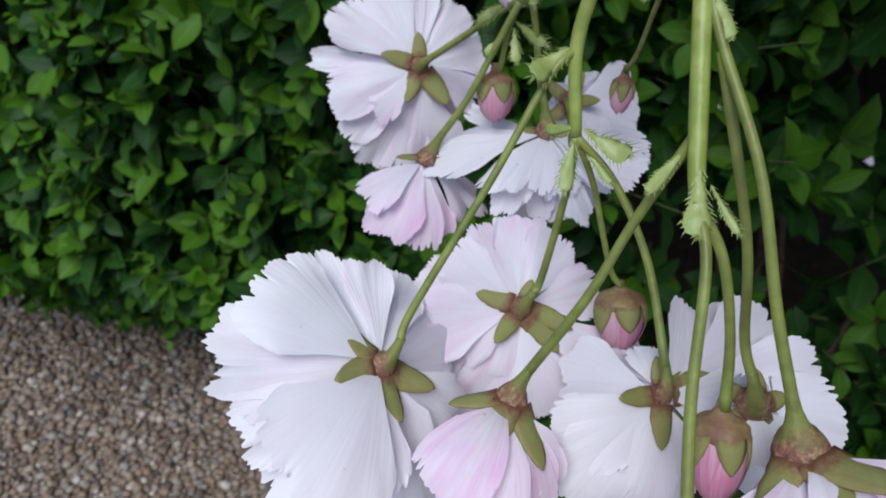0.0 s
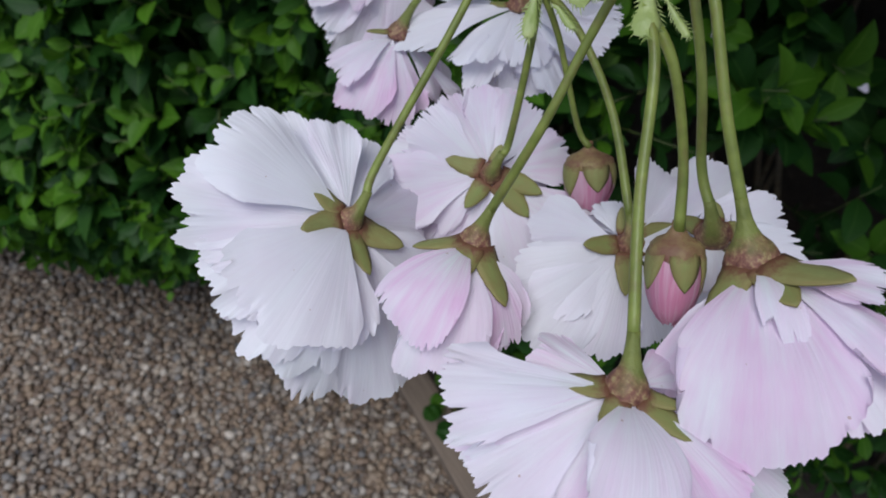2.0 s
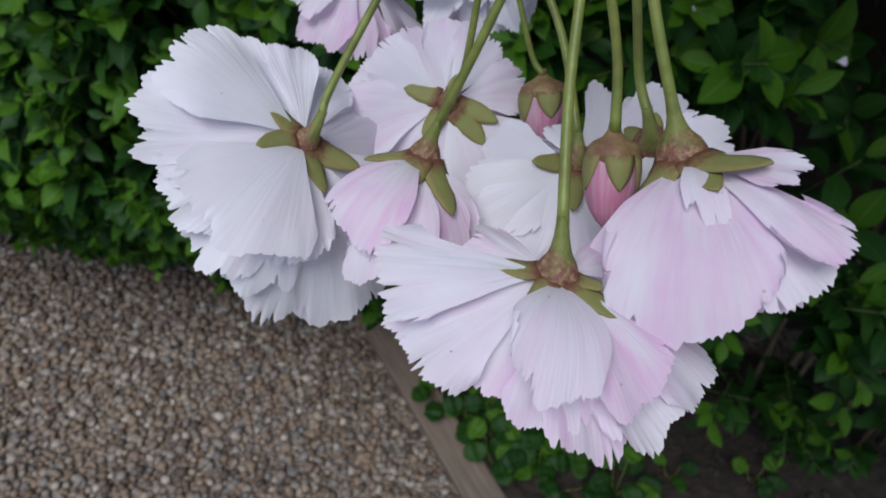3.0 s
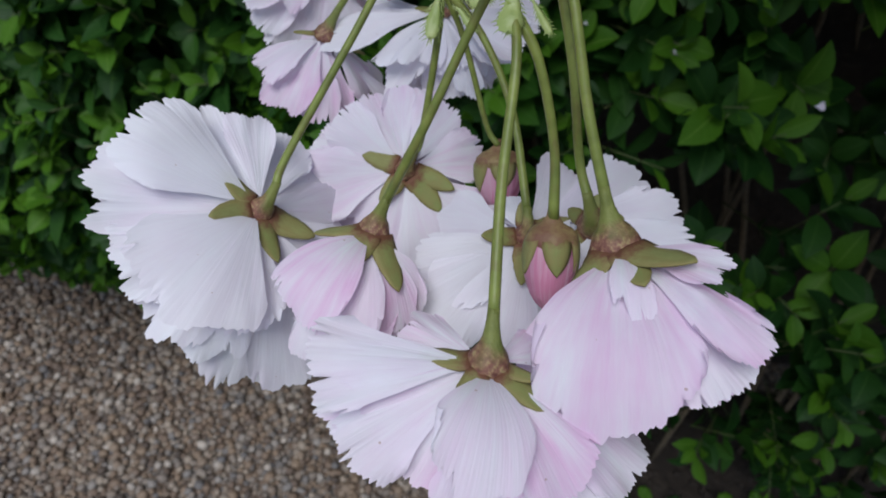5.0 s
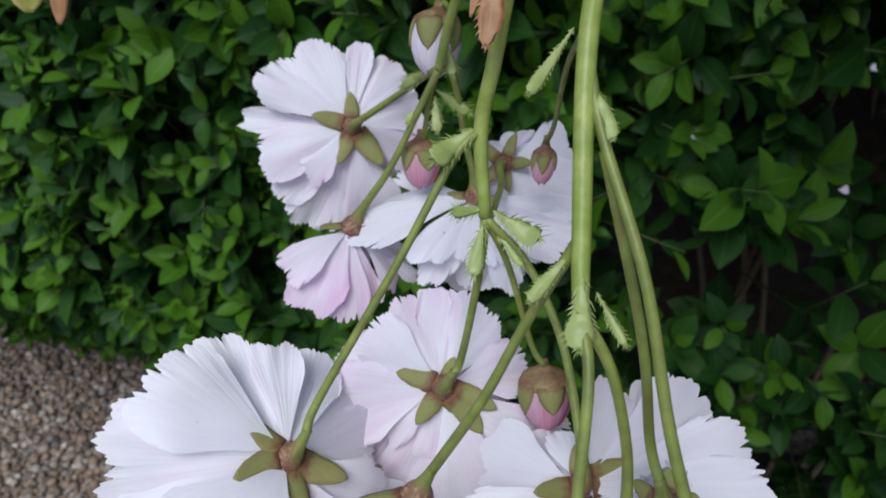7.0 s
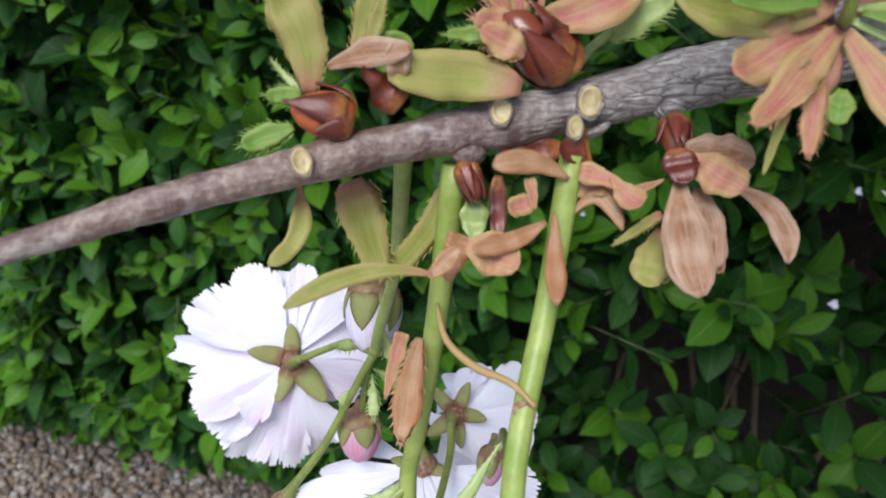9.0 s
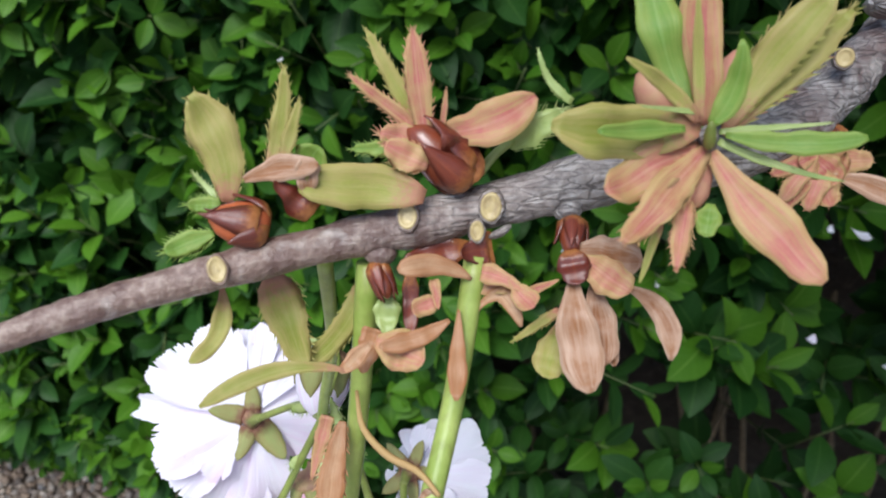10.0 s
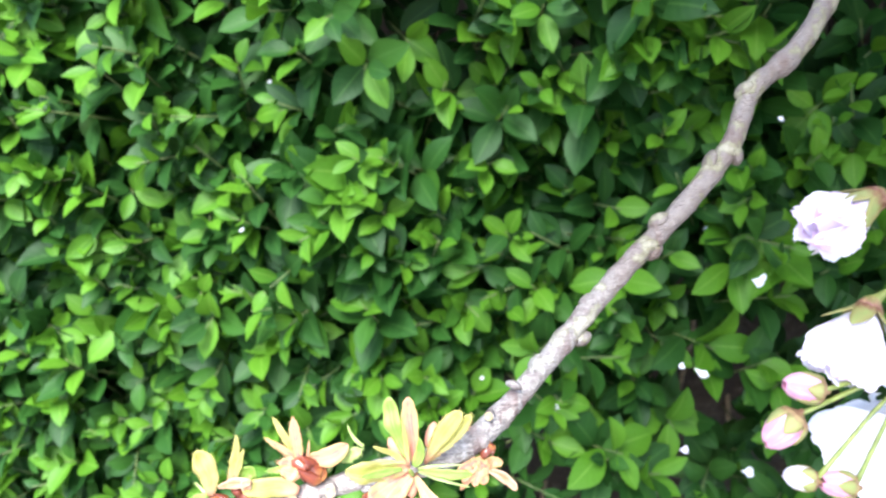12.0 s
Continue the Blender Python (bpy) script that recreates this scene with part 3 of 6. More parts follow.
def make_hedge():
    rng = random.Random(23)
    hedge = tagged(new("hedge"), "dense clipped privet hedge with glossy green oval leaves", "hedge")
    protos = [leaf_proto(rng.uniform(0.72, 0.98), rng.uniform(0.0, 0.35), rng.uniform(0.15, 0.6), rng.uniform(-0.3, 0.3)) for _ in range(8)]
    leaves, stems = hedge_shoots(rng, 6200, (-1.45, 0.75), (0.04, 1.42), True)
    more, stems2 = hedge_shoots(rng, 700, (0.75, 1.6), (0.04, 1.8), False)
    above, stems3 = hedge_shoots(rng, 700, (-2.0, 0.9), (1.40, 1.8), False)
    leaves += more + above
    stems += stems2 + stems3
    # the hedge's far side, its top and its ends
    rear, _ = hedge_shoots(rng, 1500, (-2.0, 1.6), (0.1, 1.8), False)
    for place, along, normal, size, young in rear:
        if rng.random() < 0.25:
            shift = np.array((0, rng.uniform(0.2, 0.55), 1.76 - place[2] + rng.uniform(-0.06, 0.05)))
            leaves.append((place + shift, along, normal, size, young))
        else:
            y = face_y(place[0], place[2])
            leaves.append((np.array((place[0], 2 * y + 0.70 - place[1], place[2])), along * np.array((1.0, -1.0, 1.0)), normal * np.array((1.0, -1.0, 1.0)), size, young))
    # the leaves of one stretch of the face are pieces of their own
    single = [q for q in leaves if 0.16 < q[0][0] < 0.48 and 0.86 < q[0][2] < 1.12]
    single.sort(key=lambda q: q[0][1] + 0.305 * q[0][0])
    chosen = {id(q) for q in single[:300]}
    meshes = {}
    verts, uvs, faces, mats, start = [], [], [], [], 0
    for q in leaves:
        place, along, normal, size, young = q
        k = rng.randrange(len(protos))
        pv, puv, pf = protos[k]
        across = np.cross(along, normal)
        if id(q) in chosen:
            if (k, young) not in meshes:
                one = solid("leaf", pv, pf, HEDGE_TIP if young else HEDGE_LEAF, hedge, uv=puv)
                meshes[k, young] = one.data
            else:
                one = new("leaf", meshes[k, young])
                one.parent = hedge
            m = Matrix([[across[i] * size, along[i] * size, normal[i] * size, place[i]] for i in range(3)] + [[0, 0, 0, 1]])
            one.matrix_basis = m
            continue
        verts.append((pv[:, :1] * across + pv[:, 1:2] * along + pv[:, 2:] * normal) * size + place)
        uvs.append(puv)
        faces.extend(tuple(i + start for i in f) for f in pf)
        mats.extend([1 if young else 0] * len(pf))
        start += len(pv)
    foliage = solid("foliage", np.concatenate(verts).tolist(), faces, [HEDGE_LEAF, HEDGE_TIP], hedge, uv=np.concatenate(uvs))
    foliage.data.polygons.foreach_set("material_index", mats)
    tagged(foliage, kind="stuff")
    v, f = [], []
    for a, b in stems:
        tv, tf = tube_data([a - (b - a) * 0.6, b], (0.0012, 0.0006), 4, 2)
        f.extend(tuple(i + len(v) for i in t) for t in tf)
        v.extend(tv)
    tagged(solid("shoot_tangle", v, f, SHOOT, hedge), kind="stuff")
    v, f = [], []
    for k in range(60):
        x = rng.uniform(-1.5, 0.9)
        y0 = face_y(x, 0.5) + rng.uniform(0.24, 0.34)
        pts = [(x + rng.uniform(-0.05, 0.05), max(y0, face_y(x, 0) + 0.03), -0.01), (x, y0, 0.4), (x + rng.uniform(-0.12, 0.12), y0 + 0.08, 0.9), (x + rng.uniform(-0.2, 0.2), y0 + 0.15, 1.6)]
        tv, tf = tube_data(pts, (0.006, 0.004, 0.002), 6, 12)
        f.extend(tuple(i + len(v) for i in t) for t in tf)
        v.extend(tv)
    tagged(solid("twig_tangle", v, f, TWIG, hedge), kind="stuff")
    # dark closed sheet behind the leafy shell, standing in for the hedge's inner shade
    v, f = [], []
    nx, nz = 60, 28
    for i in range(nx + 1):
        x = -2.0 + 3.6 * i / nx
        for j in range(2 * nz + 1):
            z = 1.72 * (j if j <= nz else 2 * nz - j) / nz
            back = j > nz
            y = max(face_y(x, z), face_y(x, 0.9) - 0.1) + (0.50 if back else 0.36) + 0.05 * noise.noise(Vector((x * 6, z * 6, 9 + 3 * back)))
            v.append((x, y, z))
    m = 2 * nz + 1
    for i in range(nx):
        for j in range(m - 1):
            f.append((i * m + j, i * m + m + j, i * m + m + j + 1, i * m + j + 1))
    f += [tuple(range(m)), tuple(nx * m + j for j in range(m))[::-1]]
    solid("inner_thicket", v, f, SOIL_AND_CORE_DARK, hedge)


make_bed()
make_gravel()
make_edging()
make_hedge()

# ---- cherry blossoms ----
def petal_data(length, spread, bend, cup, ruffle, teeth, notch, rng, nu=32, nv=9, close=0.0):
    """A fan-shaped petal with a fringed tip; y runs along it, z is its inner side."""
    verts, faces = [], []
    cuts, c = [], -1.0
    while c < 1.0:
        cuts.append((c, teeth * rng.choice((0.25, 0.4, 0.5, 0.8, 1.1)) * rng.uniform(0.6, 1.2), rng.uniform(0.028, 0.055)))
        c += rng.choice((0.045, 0.06, 0.08, 0.13)) * rng.uniform(0.7, 1.3)
    jag = []
    for i in range(nu + 1):
        u = -1 + 2 * i / nu
        jag.append(rng.uniform(-0.012, 0.010) - max(d * max(0.0, 1 - abs(u - c) / w) for c, d, w in cuts))
    lobe = [(rng.uniform(-0.9, 0.9), rng.uniform(0.0, 0.09)) for _ in range(3)]
    p1, p2, k1 = rng.uniform(0, 6), rng.uniform(0, 6), rng.uniform(1.3, 2.6)
    roll = (rng.choice((-0.7, -0.3, 0.1, 0.5)), rng.choice((-0.7, -0.3, 0.1, 0.5)))
    curl, skew = rng.uniform(-1.0, 0.7), rng.uniform(-0.10, 0.10)
    for j in range(nv + 1):
        v = j / nv
        for i in range(nu + 1):
            u = -1 + 2 * i / nu
            edge = -0.15 * u * u - 0.17 * u ** 6 + skew * u - notch * math.exp(-(u / 0.10) ** 2) - sum(d * math.exp(-((u - c) / 0.14) ** 2) for c, d in lobe)
            r = length * v * (1 + edge * v * v + jag[i] * v ** 8)
            th = u * spread * (0.52 + 0.72 * v - 0.24 * v * v) * (1 - close * max(0, v - 0.45) / 0.55)
            x, y = r * math.sin(th), r * math.cos(th)
            s = y / length
            b = bend if abs(bend) > 1e-3 else 1e-3
            yy, zz = length * math.sin(b * s) / b, length * (1 - math.cos(b * s)) / b
            zz += cup * x * x / length + ruffle * length * v * v * (math.sin(k1 * u * 2 + p1) + 0.35 * math.sin(k1 * 3.1 * u + p2) * v)
            zz += length * v * (roll[0] if u < 0 else roll[1]) * max(0, abs(u) - 0.55) ** 2 * 0.5
            zz += length * curl * max(0, v - 0.62) ** 2 * (0.6 + 0.6 * math.sin(2.2 * u + p2))
            verts.append((x, yy, zz))
    for j in range(nv):
        for i in range(nu):
            a = j * (nu + 1) + i
            faces.append((a, a + 1, a + nu + 2, a + nu + 1))
    return verts, faces


def fan_petal(length, half, bend, rng, close=0.0, nu=84, nv=15):
    """A broad petal: a fan with rounded shoulders, a fringed end, soft folds that run out from its foot and a crinkled margin; y runs along it, z is its inner side."""
    cuts, c = [], -1.05
    while c < 1.05:
        deep = rng.random() < 0.13
        cuts.append((c, rng.uniform(0.06, 0.14) if deep else rng.uniform(0.006, 0.046), rng.uniform(0.030, 0.065)))
        c += rng.uniform(0.05, 0.13) * 0.6 / max(0.25, half) ** 0.5
    seed = Vector((rng.uniform(0, 90), rng.uniform(0, 90), rng.uniform(0, 90)))
    jag = []
    for i in range(nu + 1):
        u = -1 + 2 * i / nu
        lobe = 0.12 * noise.noise(seed + Vector((u * 2.2, 0, 0)))
        jag.append((lobe, max(d * max(0.0, 1 - abs(u - c) / w) for c, d, w in cuts) + rng.uniform(0, 0.006)))
    cup, skew, curl = rng.uniform(0.0, 0.45), rng.uniform(-0.06, 0.06), rng.uniform(-0.45, 0.25)
    wave, fold, frill = rng.uniform(0.10, 0.24), rng.uniform(0.004, 0.009), rng.uniform(0.10, 0.24)
    b = bend if abs(bend) > 1e-3 else 1e-3
    verts, faces = [], []
    for j in range(nv + 1):
        v = (j / nv) ** 0.85
        for i in range(nu + 1):
            u = -1 + 2 * i / nu
            edge = 0.10 * u * u + 0.20 * u ** 6 - skew * u + jag[i][0]
            r = length * v * (1.03 - edge * v * v - jag[i][1] * v ** 9)
            th = u * half * (0.84 + 0.36 * v - 0.18 * v * v + 0.10 * noise.noise(seed + Vector((7, v * 2.5, u)))) * (1 - close * max(0, v - 0.45) / 0.55)
            x, y = r * math.sin(th), r * math.cos(th)
            yy, zz = length * math.sin(b * y / length) / b, length * (1 - math.cos(b * y / length)) / b
            zz += cup * x * x / length + length * curl * max(0, v - 0.70) ** 2
            zz += length * v * (wave * v * noise.noise(seed + Vector((u * 1.1, v * 1.3, 3))) + fold * noise.noise(seed + Vector((u * 4.5, v * 0.9, 11))))
            zz += length * frill * max(0, v - 0.62) ** 1.6 * noise.noise(seed + Vector((u * 3.2, v * 2.0, 23)))
            verts.append((x, yy, zz))
    for j in range(nv):
        for i in range(nu):
            a = j * (nu + 1) + i
            faces.append((a, a + 1, a + nu + 2, a + nu + 1))
    return verts, faces


def petal_pose(alpha, beta, foot, height, roll=0.0):
    ca, sa, cb, sb = math.cos(alpha), math.sin(alpha), math.cos(beta), math.sin(beta)
    x = Vector((sa, -ca, 0))
    y = Vector((ca * sb, sa * sb, cb))
    z = x.cross(y)
    m = Matrix(((x.x, y.x, z.x, ca * foot), (x.y, y.y, z.y, sa * foot), (x.z, y.z, z.z, height), (0, 0, 0, 1)))
    return m @ Matrix.Rotation(roll, 4, "Y")


BLOSSOMS = "double blossoms hanging from the cherry branch"


def lathe_data(profile, sides=14, ridge=0.0):
    verts, faces = [], []
    for r, z in profile:
        for j in range(sides):
            a = 2 * math.pi * j / sides
            q = r * (1 + ridge * math.cos(5 * a))
            verts.append((q * math.cos(a), q * math.sin(a), z))
    n = len(profile)
    for k in range(n - 1):
        for j in range(sides):
            a, b = k * sides + j, k * sides + (j + 1) % sides
            faces.append((a, b, b + sides, a + sides))
    faces.append(tuple(range(sides))[::-1])
    faces.append(tuple((n - 1) * sides + j for j in range(sides)))
    return verts, faces


def plate(rows, thick):
    """A thin closed plate from rows of (point, outward) pairs: vertices, faces, UVs."""
    n, m = len(rows), len(rows[0])
    verts = [p for row in rows for p, o in row] + [p - o * thick for row in rows for p, o in row]
    uv = [(j / (m - 1), i / (n - 1)) for i in range(n) for j in range(m)] * 2
    faces = []
    for i in range(n - 1):
        for j in range(m - 1):
            a = i * m + j
            faces += [(a, a + 1, a + m + 1, a + m), (a + n * m, a + n * m + m, a + n * m + m + 1, a + n * m + 1)]
    ring = list(range(m)) + [i * m + m - 1 for i in range(1, n)] + [(n - 1) * m + j for j in range(m - 2, -1, -1)] + [i * m for i in range(n - 2, 0, -1)]
    for a, b in zip(ring, ring[1:] + ring[:1]):
        faces.append((b, a, a + n * m, b + n * m))
    return verts, faces, uv


def sepal_data(out, side, r, length, width, b, rng):
    """A triangular sepal with a blunt point, from the receptacle's rim, lying back at angle b to the blossom's axis."""
    rows, lift, sway = [], rng.uniform(-0.12, 0.16), rng.uniform(-0.12, 0.12)
    p = out * r * 0.95 + Vector((0, 0, -0.0009))
    n = 10
    for i in range(n + 1):
        t = i / n
        ang = b - 0.5 * max(0, 1 - t * 2.5) - lift * t
        d = out * math.sin(ang) + Vector((0, 0, math.cos(ang)))
        up = out * math.cos(ang) - Vector((0, 0, math.sin(ang)))
        if i:
            p = p + d * length / n
        w = width / 2 * (0.98 + 0.42 * t) * max(0.0, 1 - t ** 1.6) ** 0.70 + 0.0001
        row = []
        for u in (-1, -0.6, -0.2, 0.2, 0.6, 1):
            q = p + side * (w * u * (1 + rng.uniform(-0.05, 0.05) * (abs(u) == 1)) + sway * length * t * t)
            q = q - up * (-0.10 * w * (1 - u * u) + 0.16 * w * u * u * (1 - t)) + up * 0.0003
            row.append((q, up))
        rows.append(row)
    return plate(rows, 0.00035)


EGG = ((0.0, 0.45), (0.08, 0.82), (0.2, 0.97), (0.38, 1.0), (0.58, 0.93), (0.78, 0.74), (0.92, 0.48), (1.0, 0.2), (1.2, 0.1))


def egg_radius(s):
    for (a, p), (b, q) in zip(EGG, EGG[1:]):
        if s <= b:
            return p + (q - p) * (s - a) / (b - a)
    return EGG[-1][1]


def make_blossom(base, axis, stalk, size=0.030, opening=70, layers=((5, 0, 1.0), (6, -10, 0.97), (6, -24, 0.86), (5, -42, 0.7)), petals=PETAL_WHITE, seed=0, spin=0.0, sepals=(), sepal_open=100, sepal_len=0.011, bend=0.55, label="", thick=0.0011, calyx=1.0, outer=()):
    """One double blossom seen as a thing: stalk, receptacle, sepals and petals. axis: the way it opens."""
    rng = random.Random(seed)
    root = new("cherry_blossom")
    root.matrix_world = frame_of(base, axis, spin)
    bpy.context.view_layer.update()
    tagged(root, label or "pale pink double cherry blossom hanging on a green stalk", "blossom", BLOSSOMS)
    r = 0.0024 * calyx
    q = thick / r
    inverse = root.matrix_world.inverted()
    k = calyx ** 0.6
    profile = ((q * 0.98, -0.0084), (q * 1.04, -0.0070), (q * 1.22, -0.0056), (0.18 + q * 0.95, -0.0044), (0.42 + q * 0.62, -0.0033), (0.92, -0.0021), (1.06, -0.0012), (1.16, -0.0004), (1.08, 0.0004), (0.8, 0.0010))
    sides = 24
    v, f = lathe_data([(r * a, z * (k if z < 0 else 1)) for a, z in profile], sides, 0.035)
    down = Vector((0, 0, -1))
    way = (inverse.to_3x3() @ (Vector(stalk[-2]) - Vector(base))).normalized() if stalk else down
    lean = down.rotation_difference(way)
    centre, above, rings = Vector(), 0.0, {}
    for n in range(len(profile) - 1, -1, -1):
        z = v[n * sides][2]
        turn = lean.copy()
        turn = Matrix.Identity(3).to_quaternion().slerp(turn, min(1.0, max(0.0, -z / 0.0065)))
        if z < 0:
            centre = centre + (turn @ down) * (above - z)
            above = z
        else:
            centre = Vector((0, 0, z))
        rings[n] = (centre.copy() if z >= 0 else centre, turn)
        if z >= 0:
            centre, above = Vector(), 0.0
    rough_ring = []
    for n, p in enumerate(v):
        c, turn = rings[n // sides]
        knob = 0.07 * min(1, max(0, (p[2] + 0.005) / 0.004))
        m = 1 + knob * noise.noise(Vector(p) * 1500 + Vector((seed, 0, 0)))
        rough_ring.append(c + turn @ Vector((p[0] * m, p[1] * m, 0.0012 * knob * noise.noise(Vector(p) * 1900))))
    solid("receptacle", rough_ring, f, FUNNEL, root, "green funnel with a rough reddish brown rim")
    if stalk:
        joint = root.matrix_world @ rings[1][0]
        pts = [Vector(q) for q in stalk[:-1]] + [joint]
        tube("stalk", pts, (thick * 0.95, thick * 0.85, thick * 0.85, thick * 0.92, thick * 1.0), STALK, root, "green flower stalk", 10, 22)
    tips = [inverse @ Vector(q) for q in sepals]
    if not tips:
        for k in range(5):
            a, b = 2 * math.pi * (k + rng.uniform(-0.10, 0.10)) / 5 + 0.3, radians(sepal_open + rng.uniform(-9, 9))
            tips.append(Vector((math.cos(a) * math.sin(b), math.sin(a) * math.sin(b), math.cos(b))) * sepal_len * rng.uniform(0.8, 1.0))
    for tip in tips:
        out = Vector((tip.x, tip.y, 0)).normalized()
        side = Vector((-out.y, out.x, 0))
        ln = (tip - out * r).length
        sv, sf, suv = sepal_data(out, side, r, ln, max(ln, 0.007) * rng.uniform(0.46, 0.56), math.atan2(tip.xy.length, tip.z), rng)
        solid("sepal", sv, sf, SEPAL, root, "olive green pointed sepal, brown at its foot", suv)
    away = inverse.to_3x3() @ Vector((0, 0.72, -0.69))
    for tx, ty, tz, spread, arc in outer:
        # an outer petal that ends at a place of its own
        tip = inverse @ Vector((tx, ty, tz)) * 0.96
        y = tip.normalized()
        inner = Vector((0, 0, 1)) + away * 0.8
        inner = (inner - y * inner.dot(y)).normalized()
        half = arc / 2 * rng.uniform(0.9, 1.1)
        y0, n0 = y * math.cos(half) - inner * math.sin(half), inner * math.cos(half) + y * math.sin(half)
        n0 = Matrix.Rotation(rng.uniform(-0.14, 0.14), 3, y0) @ n0
        x0 = y0.cross(n0)
        ln = tip.length * half / math.sin(half)
        pv, pf = fan_petal(ln, radians(spread * 1.28), 2 * half, rng, 0.3 if arc > 0.95 else 0.0)
        foot = y * r * 0.5
        solid("petal", pv, pf, petals, root, at=Matrix([[x0[i], y0[i], n0[i], foot[i]] for i in range(3)] + [[0, 0, 0, 1]]))
    if outer:
        layers = ((6, -16, 0.74), (6, -28, 0.70), (5, -44, 0.58))
    for which, (count, close, scale) in enumerate(layers):
        for k in range(count):
            a = 2 * math.pi * (k + 0.5 * (which % 2) + rng.uniform(-0.16, 0.16)) / count
            be = radians(max(4, opening + close + rng.uniform(-8, 8)))
            ln = size * scale * rng.uniform(0.92, 1.08)
            wide = radians(rng.uniform(32, 40)) * (1.0 if which < 2 else 0.85)
            pv, pf = fan_petal(ln, wide, bend * rng.uniform(0.5, 1.3), rng, 0.0, 44, 9)
            solid("petal", pv, pf, petals, root, at=petal_pose(a, be, r * (0.75 - 0.12 * which), 0.0006 + 0.0003 * which, rng.uniform(-0.14, 0.14)))
    return root


def make_bud(base, axis, stalk, size=0.010, petals=PETAL_ROSE, seed=0, label="", thick=0.0009, show=0.55, wide=0.36):
    """A closed flower bud: egg of wrapped petals in its calyx."""
    rng = random.Random(seed)
    root = new("cherry_bud")
    root.matrix_world = frame_of(base, axis, rng.uniform(0, 90))
    bpy.context.view_layer.update()
    tagged(root, label or "closed pink cherry bud in its brown-green calyx", "flower bud", "flower buds on the cherry branch")
    w = size * wide
    v, f = lathe_data(((thick, -0.0034), (thick * 1.15, -0.0020), (w * 0.42, -0.0006), (w * 0.74, size * 0.02), (w * 0.93, size * 0.08), (w * 0.99, size * 0.17), (w * 0.96, size * 0.26), (w * 0.7, size * 0.32)), 24, 0.03)
    v = [(p[0] * (1 + 0.04 * noise.noise(Vector(p) * 1200)), p[1] * (1 + 0.04 * noise.noise(Vector(p) * 1200)), p[2]) for p in v]
    solid("receptacle", v, f, CALYX, root, "brown ribbed calyx cup")
    tube("stalk", list(stalk), (thick, thick * 0.85, thick * 0.85, thick * 1.05), STALK, root, "green flower stalk", 9, 16)
    for k in range(5):
        a = 2 * math.pi * k / 5 + rng.uniform(-0.08, 0.08)
        top, rows = rng.uniform(0.56, 0.74), []
        for i in range(10):
            t = i / 9
            h = 0.06 + (top - 0.06) * t
            half = 0.60 * (1.0 + 0.2 * t) * max(0.0, 1 - t ** 1.6) ** 0.85 + 0.02
            row = []
            for u in (-1, -0.5, 0, 0.5, 1):
                q = a + half * u
                o = Vector((math.cos(q), math.sin(q), 0))
                row.append((o * w * egg_radius(h) * (1.05 + 0.05 * (1 - u * u) + 0.05 * t * t) + Vector((0, 0, size * h)), o))
            rows.append(row)
        sv, sf, suv = plate(rows, 0.0003)
        solid("sepal", sv, sf, SEPAL, root, "", suv)
    for k in range(9):
        # petals wrapped round one another
        a, inner = 2 * math.pi * k / 5 + 0.6 + rng.uniform(-0.15, 0.15), 0.0 if k < 5 else 0.10
        top = (0.92 + show * 0.2) * rng.uniform(0.92, 1.03)
        pv, pf = [], []
        for i in range(11):
            t = i / 10
            for j in range(15):
                u = -1 + j / 7
                h = t * top * (1 - 0.16 * u * u * t + 0.035 * t ** 4 * rng.uniform(-1, 1))
                q = a + (0.80 + 0.25 * t) * u + 0.35 * t
                rr = w * egg_radius(h / (0.92 + show * 0.2)) * (1.0 - inner + 0.055 * u + 0.03 * t * math.sin(5 * u + k))
                pv.append((rr * math.cos(q), rr * math.sin(q), size * (0.04 + h)))
        for i in range(10):
            for j in range(14):
                c = i * 15 + j
                pf.append((c, c + 1, c + 16, c + 15))
        solid("petal", pv, pf, petals, root)
    return root


# ---- the cherry branch ----
branch = tagged(new("cherry_branch"), "slender grey-brown cherry twig with bud clusters and leaf scars", "branch")
_rng = random.Random(3)
tube("wood", [(-0.135, 0.090, 1.216), (-0.075, 0.112, 1.224), (-0.0193, 0.1326, 1.2292), (0.0016, 0.141, 1.2317), (0.0244, 0.1498, 1.2332), (0.0479, 0.1573, 1.2344), (0.0741, 0.1618, 1.2386), (0.0961, 0.1645, 1.2418), (0.1094, 0.1712, 1.2474), (0.127, 0.186, 1.256), (0.148, 0.203, 1.270), (0.166, 0.214, 1.284), (0.187, 0.226, 1.299), (0.209, 0.241, 1.318), (0.222, 0.257, 1.336), (0.245, 0.270, 1.350), (0.300, 0.310, 1.400), (0.46, 0.34, 1.56), (0.72, 0.22, 1.86), (0.95, -0.05, 2.06)],
     (0.0010, 0.0014, 0.0017, 0.0021, 0.0027, 0.0034, 0.0042, 0.0042, 0.0039, 0.0038, 0.0037, 0.0037, 0.0038, 0.0038, 0.0038, 0.0040, 0.0046, 0.0065, 0.009, 0.012), BARK, branch, "grey-brown bark, silvery and cracked where older", 14, 260, 0.05, _rng)

